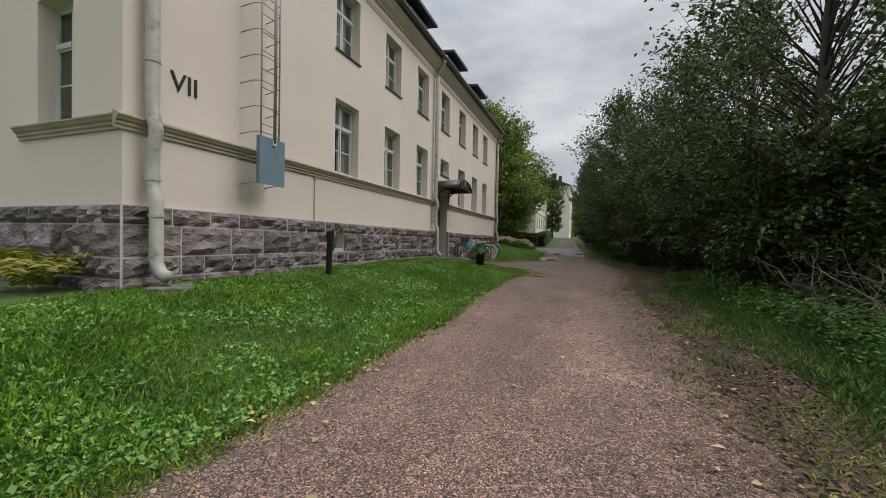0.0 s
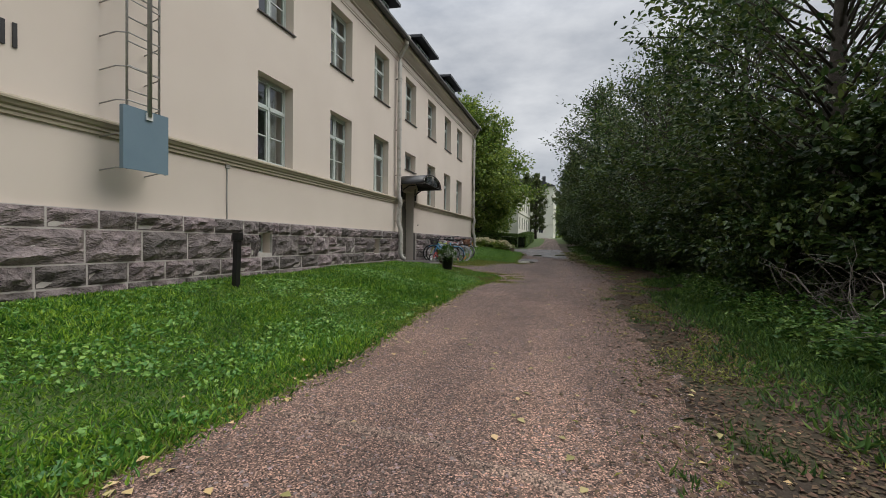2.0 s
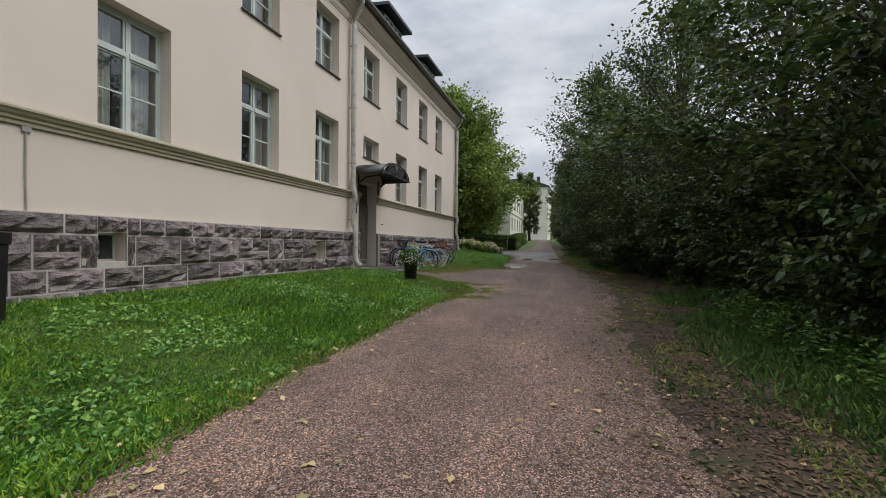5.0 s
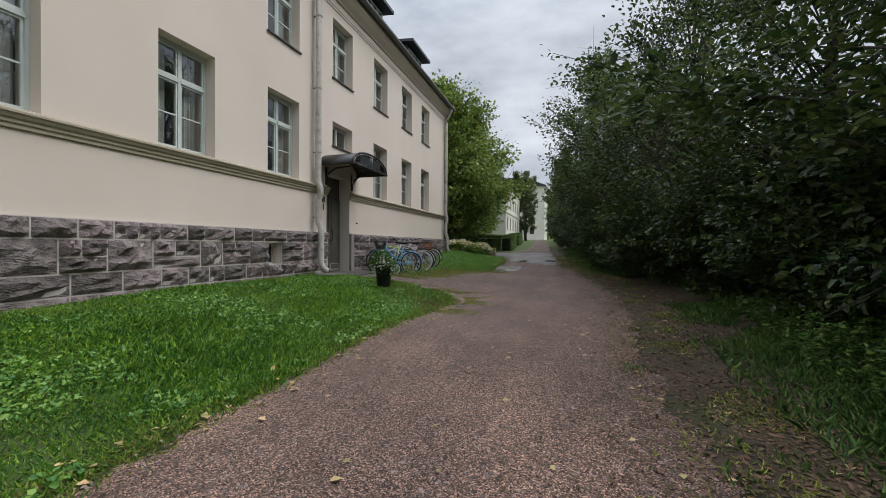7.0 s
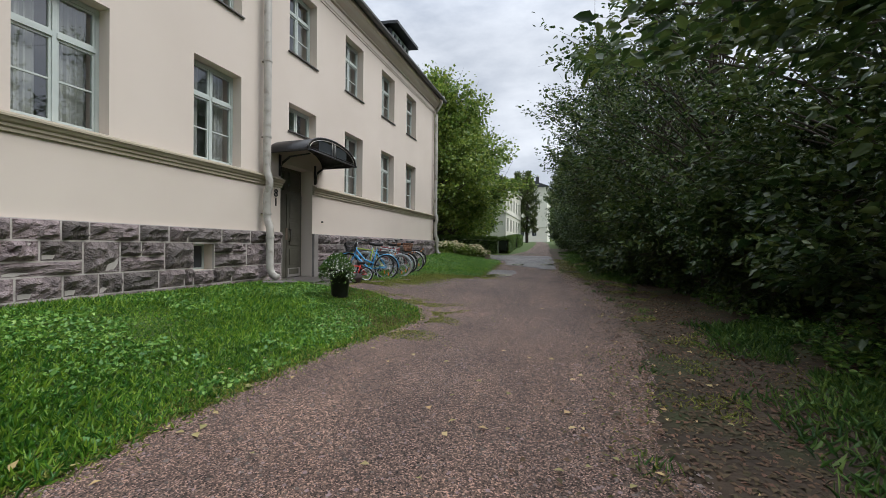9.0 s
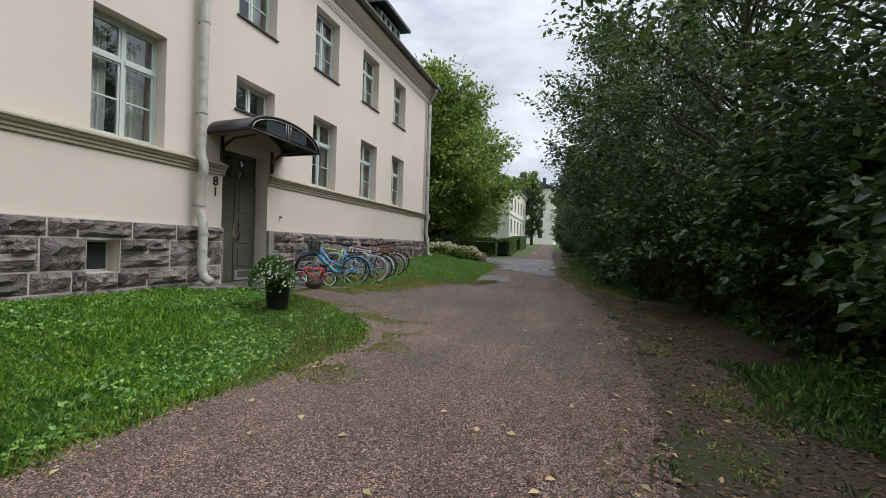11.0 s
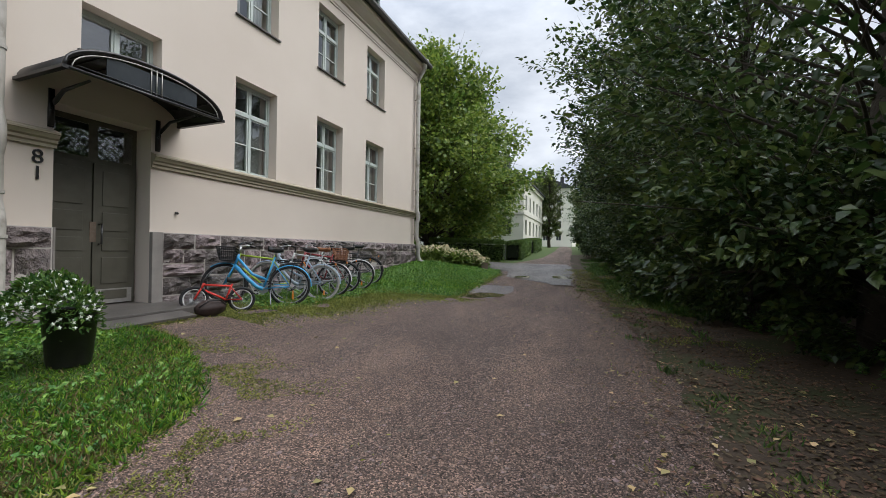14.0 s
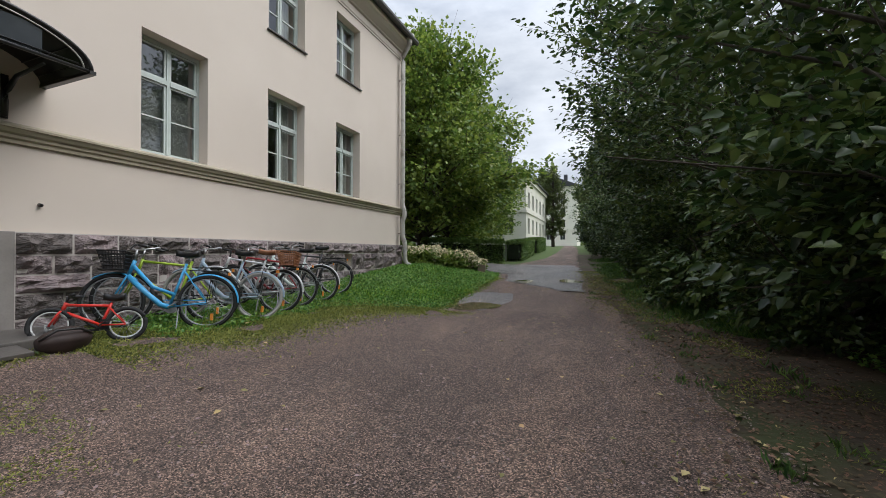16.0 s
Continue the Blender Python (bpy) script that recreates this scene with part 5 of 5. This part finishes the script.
def lawn(n, y0, y1, lo, size, name, label, seed, ragged=0.12):
    r = np.random.default_rng(seed)
    y = r.uniform(y0, y1, n)
    hi = np.interp(y, [a for a, _ in LEFT], [b for _, b in LEFT])
    x = lo + r.uniform(0, 1, n) * (np.minimum(hi, 4.6) + np.abs(r.normal(0, ragged, n)) - lo)
    keep = (x < hi + 0.22) & ~((x < 1.15) & (y > 7.05) & (y < 9.0))
    bare = np.array([noise.noise((a * 0.55, b * 0.55, 2.0)) for a, b in zip(x, y)])
    keep &= bare > -0.62
    x, y, bare = x[keep], y[keep], bare[keep]
    d = r.normal(0, 0.85, (len(x), 3))
    d[:, 2] = 0.8
    return scatter(name, x, y, size * (1 + 0.75 * bare), d, GRASS, 0.075, label, 0.0, seed)


lawn(165000, -8.2, 7.45, 0.1, 0.068, "lawn_grass", "short bright green lawn grass, slightly uneven", 92)
lawn(42000, 9.3, 20.3, 0.1, 0.066, "lawn_grass", "bright green lawn patch beyond the bicycles", 93)
# clover and broad leaves in the lawn
n = 52000
y = rg.uniform(-8, 7.2, n)
x = rg.uniform(0.05, 1, n) * np.interp(y, [a for a, _ in LEFT], [b for _, b in LEFT])
pat = np.array([noise.noise((a * 1.1, b * 1.1, 7.0)) + 0.5 * noise.noise((a * 3.7, b * 3.7, 4.0)) for a, b in zip(x, y)])
x, y = x[pat > 0.02], y[pat > 0.02]
d = rg.normal(0, 0.8, (len(x), 3))
d[:, 2] = 0.45
scatter("clover", x, y, 0.046, d, CLOVER, 0.36, "clover and plantain leaves in patches among the grass", 0.9, 94, 0.03)
n = 16000
y = rg.uniform(9.4, 20.2, n)
x = rg.uniform(0.05, 1, n) * np.interp(y, [a for a, _ in LEFT], [b for _, b in LEFT]).clip(0.3, 3.4)
d = rg.normal(0, 0.8, (n, 3))
d[:, 2] = 0.5
scatter("clover", x, y, 0.05, d, CLOVER, 0.34, "clover leaves in the lawn by the bicycles", 0.9, 105, 0.03)
# moss thinning out over the gravel round the lawn's tip
n = 9000
a = rg.uniform(-0.6, 1.9, n)
q = 1.0 + np.abs(rg.normal(0, 0.22, n))
x, y = 2.6 + 1.75 * q * np.cos(a), 5.4 + 1.75 * q * np.sin(a)
pat = np.array([noise.noise((u * 1.9, v * 1.9, 15.0)) for u, v in zip(x, y)])
x, y = x[pat > 0.1], y[pat > 0.1]
d = rg.normal(0, 0.9, (len(x), 3))
d[:, 2] = 0.45
scatter("gravel_moss", x, y, 0.03, d, MOSS, 0.14, "thin moss creeping over the gravel", 0.0, 106, 0.024)
# worn yellowed tip of the lawn before the door
n = 5200
y = np.clip(rg.normal(6.1, 0.7, n), 4.4, 7.3)
x = np.interp(y, [a for a, _ in LEFT], [b for _, b in LEFT]) - np.abs(rg.normal(0, 0.55, n))
y, x = y[x > 0.3], x[x > 0.3]
d = rg.normal(0, 0.7, (len(x), 3))
d[:, 2] = 0.7
scatter("yellowed_grass", x, y, 0.06, d, STRAW, 0.06, "yellowed worn grass at the lawn's tip", 0.0, 101, 0.01)
# thin moss and grass creeping over the gravel by the bicycles
n = 42000
y = rg.uniform(8.6, 13.4, n)
x = np.interp(y, [a for a, _ in LEFT], [b for _, b in LEFT]) + rg.normal(0.12, 0.42, n)
pat = np.array([noise.noise((a * 1.6, b * 1.6, 8.0)) for a, b in zip(x, y)])
x, y = x[pat > -0.32], y[pat > -0.32]
d = rg.normal(0, 0.9, (len(x), 3))
d[:, 2] = 0.5
scatter("moss", x, y, 0.04, d, MOSS, 0.14, "thin yellow-green moss over the gravel", 0.0, 103, 0.022)
# tufts that break up the path's edge
n = 90
ty = -8 + 25 * rg.uniform(0, 1, n) ** 1.4
tx = np.interp(ty, [a for a, _ in RIGHT], [b for _, b in RIGHT]) + rg.normal(0.3, 0.3, n)
y = np.repeat(ty, 34) + rg.normal(0, 0.06, n * 34)
x = np.repeat(tx, 34) + rg.normal(0, 0.06, n * 34)
d = rg.normal(0, 0.65, (n * 34, 3))
d[:, 2] = 0.9
scatter("edge_grass", x, y, 0.085, d, WEED, 0.04, "ragged grass tufts along the gravel's edge", 0.0, 102)
# grass on the verge: a lush band before the shrubs, thinner under the trees
n = 90000
y = -8 + 36 * rg.uniform(0, 1, n) ** 1.25
edge = np.interp(y, [a for a, _ in RIGHT], [b for _, b in RIGHT])
shady = np.clip((y - 1.0) / 6.0, 0, 1) * np.clip((14.5 - y) / 2.5, 0, 1)
x = edge + 1.4 + 0.2 * shady + rg.normal(0, 1, n) * np.where(rg.uniform(0, 1, n) < 0.5, 0.28, 0.9)
pat = np.array([noise.noise((a * 0.9, b * 0.6, 5.0)) for a, b in zip(x, y)])
k = (pat > -0.3 + 0.62 * shady) & (x < 10.8) & (x > edge + 0.45 + 0.5 * pat)
x, y, pat = x[k], y[k], pat[k]
d = rg.normal(0, 0.8, (len(x), 3))
d[:, 2] = 0.85
scatter("verge_grass", x, y, 0.10 * (1 + 0.8 * pat), d, WEED, 0.04, "uneven long grass along the verge", 0.0, 95, 0.03)
# moss and thin trodden grass between gravel and verge
n = 42000
y = -8 + 30 * rg.uniform(0, 1, n) ** 1.2
x = np.interp(y, [a for a, _ in RIGHT], [b for _, b in RIGHT]) + np.where(y > 13.5, rg.normal(0.6, 0.45, n), rg.normal(0.5, 0.4, n))
pat = np.array([noise.noise((a * 1.7, b * 1.1, 12.0)) for a, b in zip(x, y)])
k = pat > np.where(y > 13.5, -0.4, 0.02 + 0.2 * np.clip((y - 2) / 5, 0, 1))
x, y = x[k], y[k]
d = rg.normal(0, 0.9, (len(x), 3))
d[:, 2] = 0.5
scatter("verge_moss", x, y, 0.042, d, MOSS, 0.12, "yellow-green moss and trodden grass beside the gravel", 0.0, 104, 0.034)
# nettles and broad-leaved weeds
P, D = [], []
for i in range(2300):
    yy = rg.uniform(-7, 16)
    edge = lerp(RIGHT, yy)
    xx = edge + 1.3 + abs(rg.normal(0, 0.8)) + (0.0 if yy < 3 else 0.2)
    if yy > 5 and rg.uniform() < 0.72:
        continue
    h = rg.uniform(0.15, 0.5) * (1.0 if yy < 5 else 0.6)
    base = np.array([xx, yy, land(xx, yy)])
    m = int(rg.uniform(16, 40))
    t = rg.uniform(0.25, 1, m)[:, None]
    a = rg.uniform(0, 2 * np.pi, m)
    P.append(base + np.array([rg.normal(0, 0.08), rg.normal(0, 0.08), h]) * t)
    D.append(np.stack([np.cos(a), np.sin(a), rg.normal(0.05, 0.3, m)], 1))
P, D = np.concatenate(P), np.concatenate(D)
tagged(part("weeds", leaf_mesh("weeds", P, D, 0.055, WEED, 0.28, 0.7, 96), WEED), "nettles and broad-leaved weeds below the trees", "weeds", kind="stuff")
# dry twigs in the undergrowth
tw = Geo()
for i in range(70):
    c = Vector((rg.uniform(9.1, 10.4), rg.uniform(-2.8, 0.6), 0))
    c.z = land(c.x, c.y) + rg.uniform(0.0, 0.5)
    way = Vector((rg.normal(-0.3, 0.6), rg.normal(0, 0.7), rg.uniform(0.2, 0.9))).normalized()
    pts = [c]
    for _ in range(5):
        way = (way + Vector(rg.normal(0, 0.35, 3)) + Vector((0, 0, -0.08))).normalized()
        pts.append(pts[-1] + way * rg.uniform(0.1, 0.2))
    tw.tube([tuple(p) for p in pts], [0.008, 0.007, 0.006, 0.005, 0.004, 0.002], 4)
    for p in pts[1:5]:
        bend = Vector(rg.normal(0, 0.14, 3))
        tw.tube([tuple(p), tuple(p + bend), tuple(p + bend * 1.6 + Vector(rg.normal(0, 0.07, 3)))], [0.004, 0.003, 0.0015], 4)
tagged(part("dry_twigs", tw, DEAD), "bare grey twigs tangled in the undergrowth", "twigs", kind="stuff")
# straw-coloured fringe where the lawn meets the path
n = 26000
y = rg.uniform(-8, 19, n)
x = np.interp(y, [a for a, _ in LEFT], [b for _, b in LEFT]) + rg.normal(0.0, 0.13, n)
d = rg.normal(0, 0.9, (n, 3))
d[:, 2] = 0.5
scatter("dry_grass", x, y, 0.05, d, MOSS, 0.07, "thin dry yellowed grass along the path's edge", 0.0, 99, 0.01)
# brown litter over the verge
n = 44000
y = -8 + 28 * rg.uniform(0, 1, n) ** 1.5
x = np.interp(y, [a for a, _ in RIGHT], [b for _, b in RIGHT]) + rg.normal(0.55, 0.55, n)
d = rg.normal(0, 1, (n, 3))
d[:, 2] = 0.15
scatter("leaf_litter", x, y, 0.04, d, DRYLEAF, 0.3, "dry brown leaf litter over the verge", 2.0, 98, 0.04)
# loose stones on the gravel
pb = Geo()
for i in range(42000):
    yy = -8 + 25 * rg.uniform(0, 1) ** 1.15
    a, b = lerp(LEFT, yy), lerp(RIGHT, yy)
    xx = rg.uniform(a + 0.05, b - 0.05) if i % 5 else b + abs(rg.normal(0, 0.35)) - 0.1
    s = abs(rg.normal(0, 0.004)) + 0.004
    z = land(xx, yy) + (0.022 if xx < b else 0.014)
    k = len(pb.v)
    rx, ry = s * rg.uniform(0.7, 1.5), s * rg.uniform(0.7, 1.5)
    w = rg.uniform(0, 3)
    c_, s_ = math.cos(w), math.sin(w)
    pb.v += [(xx + rx * c_, yy + rx * s_, z), (xx - ry * s_, yy + ry * c_, z + s * 0.2), (xx - rx * c_, yy - rx * s_, z), (xx + ry * s_, yy - ry * c_, z + s * 0.1), (xx, yy, z + s * 0.8)]
    pb.f += [(k, k + 1, k + 4), (k + 1, k + 2, k + 4), (k + 2, k + 3, k + 4), (k + 3, k, k + 4)]
tagged(part("loose_stones", pb, PEBBLE), "loose crushed stones lying on the path", "gravel", kind="stuff")
# fallen leaves
n = 1000
y = rg.uniform(-7, 17, n)
a, b = np.interp(y, [q for q, _ in LEFT], [q for _, q in LEFT]), np.interp(y, [q for q, _ in RIGHT], [q for _, q in RIGHT])
side = rg.uniform(0, 1, n)
x = np.where(side < 0.2, a + rg.normal(0.1, 0.25, n), np.where(side < 0.75, b + rg.normal(0.35, 0.5, n), a + (b - a) * rg.uniform(0, 1, n)))
d = rg.normal(0, 1, (n, 3))
d[:, 2] = 0.12
scatter("fallen_leaves", x, y, 0.058, d, FALLEN, 0.36, "fallen yellow and pale leaves on the ground", 3.0, 97, 0.035)

# ---- granite plinth, stone by stone ----
backing = Geo().box(-DEEP, -0.001, Y0 - 0.052, Y0 - 0.001, 0.0, ZP - 0.004)
for a, b in ((Y0 - 0.052, DOOR[0] - 0.013), (DOOR[1] + 0.171, Y1 + 0.03)):
    g = pierced([a, b], [0.05, ZP - 0.004], [h for h in HOLES if a < h[0] < b], lambda u, z, d: (0.052 - d, u, z), 0.05)
    g.quad((0.052, a, ZP - 0.004), (0.052, b, ZP - 0.004), (0.002, b, ZP - 0.004), (0.002, a, ZP - 0.004))
    for e in (a, b):
        g.quad((0.052, e, 0.05), (0.052, e, ZP - 0.004), (0.002, e, ZP - 0.004), (0.002, e, 0.05))
    backing.f += [tuple(i + len(backing.v) for i in f) for f in g.f]
    backing.v += g.v
plinth = part("plinth", backing, MORTAR, house, "rough-hewn granite blocks with pale joints")
rs = random.Random(7)
variants = []
for v in range(16):
    g = Geo()
    NU, NV = 7, 4
    for j in range(NV + 1):
        for i in range(NU + 1):
            u, w = i / NU, j / NV
            rim = min(u, 1 - u, w, 1 - w)
            d = 0.006 if rim <= 0 else 0.032 + 0.125 * max(-0.2, 0.3 + noise.noise((u * 3.1 + 9 * v, w * 2.3, 1.7 * v))) + 0.06 * noise.noise((u * 8, w * 6 + 5 * v, 0.4))
            g.v.append((d, u + (rs.uniform(-0.03, 0.03) if 0 < i < NU else 0), w + (rs.uniform(-0.05, 0.05) if 0 < j < NV else 0)))
    g.f = [(j * (NU + 1) + i, j * (NU + 1) + i + 1, (j + 1) * (NU + 1) + i + 1, (j + 1) * (NU + 1) + i) for j in range(NV) for i in range(NU)]
    k = len(g.v)
    ring = [i for i in range(NU + 1)] + [(j + 1) * (NU + 1) - 1 for j in range(1, NV + 1)] + [NV * (NU + 1) + i for i in range(NU - 1, -1, -1)] + [j * (NU + 1) for j in range(NV - 1, 0, -1)]
    g.v += [(-0.02, g.v[i][1], g.v[i][2]) for i in ring]
    m_r = len(ring)
    g.f += [(ring[(i + 1) % m_r], ring[i], k + i, k + (i + 1) % m_r) for i in range(m_r)]
    variants.append(g.mesh("stone", GRANITE))
GAP = 0.012


def lay(u0, u1, z0, z1, put):
    """One stone, unless a cellar window takes its place."""
    for h in HOLES:
        if put == front and u0 < h[1] and u1 > h[0] and z0 < h[3] and z1 > h[2]:
            if h[0] - u0 > 0.12:
                lay(u0, h[0], z0, z1, put)
            if u1 - h[1] > 0.12:
                lay(h[1], u1, z0, z1, put)
            if z1 - h[3] > 0.1:
                lay(max(u0, h[0]), min(u1, h[1]), h[3], z1, put)
            if h[2] - z0 > 0.1:
                lay(max(u0, h[0]), min(u1, h[1]), z0, h[2], put)
            return
    s = part("stone", rs.choice(variants), GRANITE, plinth)
    s.matrix_basis = put(u0 + GAP, z0 + GAP) @ Matrix.Diagonal((rs.uniform(0.75, 1.2), u1 - u0 - 2 * GAP, z1 - z0 - 2 * GAP, 1))


def front(u, z):
    return Matrix.Translation((0.05, u, z))


def end(u, z):
    return Matrix.Translation((u, Y0 - 0.05, z)) @ Matrix.Rotation(-math.pi / 2, 4, "Z")


COURSES = [(1.365, ZP - 0.004), (0.90, 1.365), (0.60, 0.90), (0.30, 0.60)]
for u_a, u_b, put in ((Y0 - 0.03, DOOR[0] - 0.02, front), (DOOR[1] + 0.175, Y1 + 0.02, front), (-6.5, 0.06, end)):
    for ci, (z0, z1) in enumerate(COURSES):
        u = u_a
        while u < u_b - 0.01:
            L = rs.uniform(0.32, 0.75) if ci != 1 else rs.uniform(0.4, 0.95)
            e = u + L
            if u_b - e < 0.3:
                e = u_b
            if ci == 1 and rs.random() < 0.45 and e - u > 0.5:
                zm = z0 + (z1 - z0) * rs.uniform(0.4, 0.6)
                c = u + (e - u) * rs.uniform(0.3, 0.7)
                lay(u, e, z0, zm, put)
                lay(u, c, zm, z1, put)
                lay(c, e, zm, z1, put)
            else:
                lay(u, e, z0, z1, put)
            u = e
for a, b, c, d in HOLES:
    w = part("cellar_window", Geo().box(-0.24, -0.2, a, a + 0.035, c, d).box(-0.24, -0.2, b - 0.035, b, c, d).box(-0.24, -0.2, a + 0.035, b - 0.035, c, c + 0.035).box(-0.24, -0.2, a + 0.035, b - 0.035, d - 0.035, d), FRAMEW, house, "small recessed cellar window with a pale frame")
    part("pane", sheet_of(-0.22, a + 0.035, b - 0.035, c + 0.035, d - 0.035), DARKPANE, w)
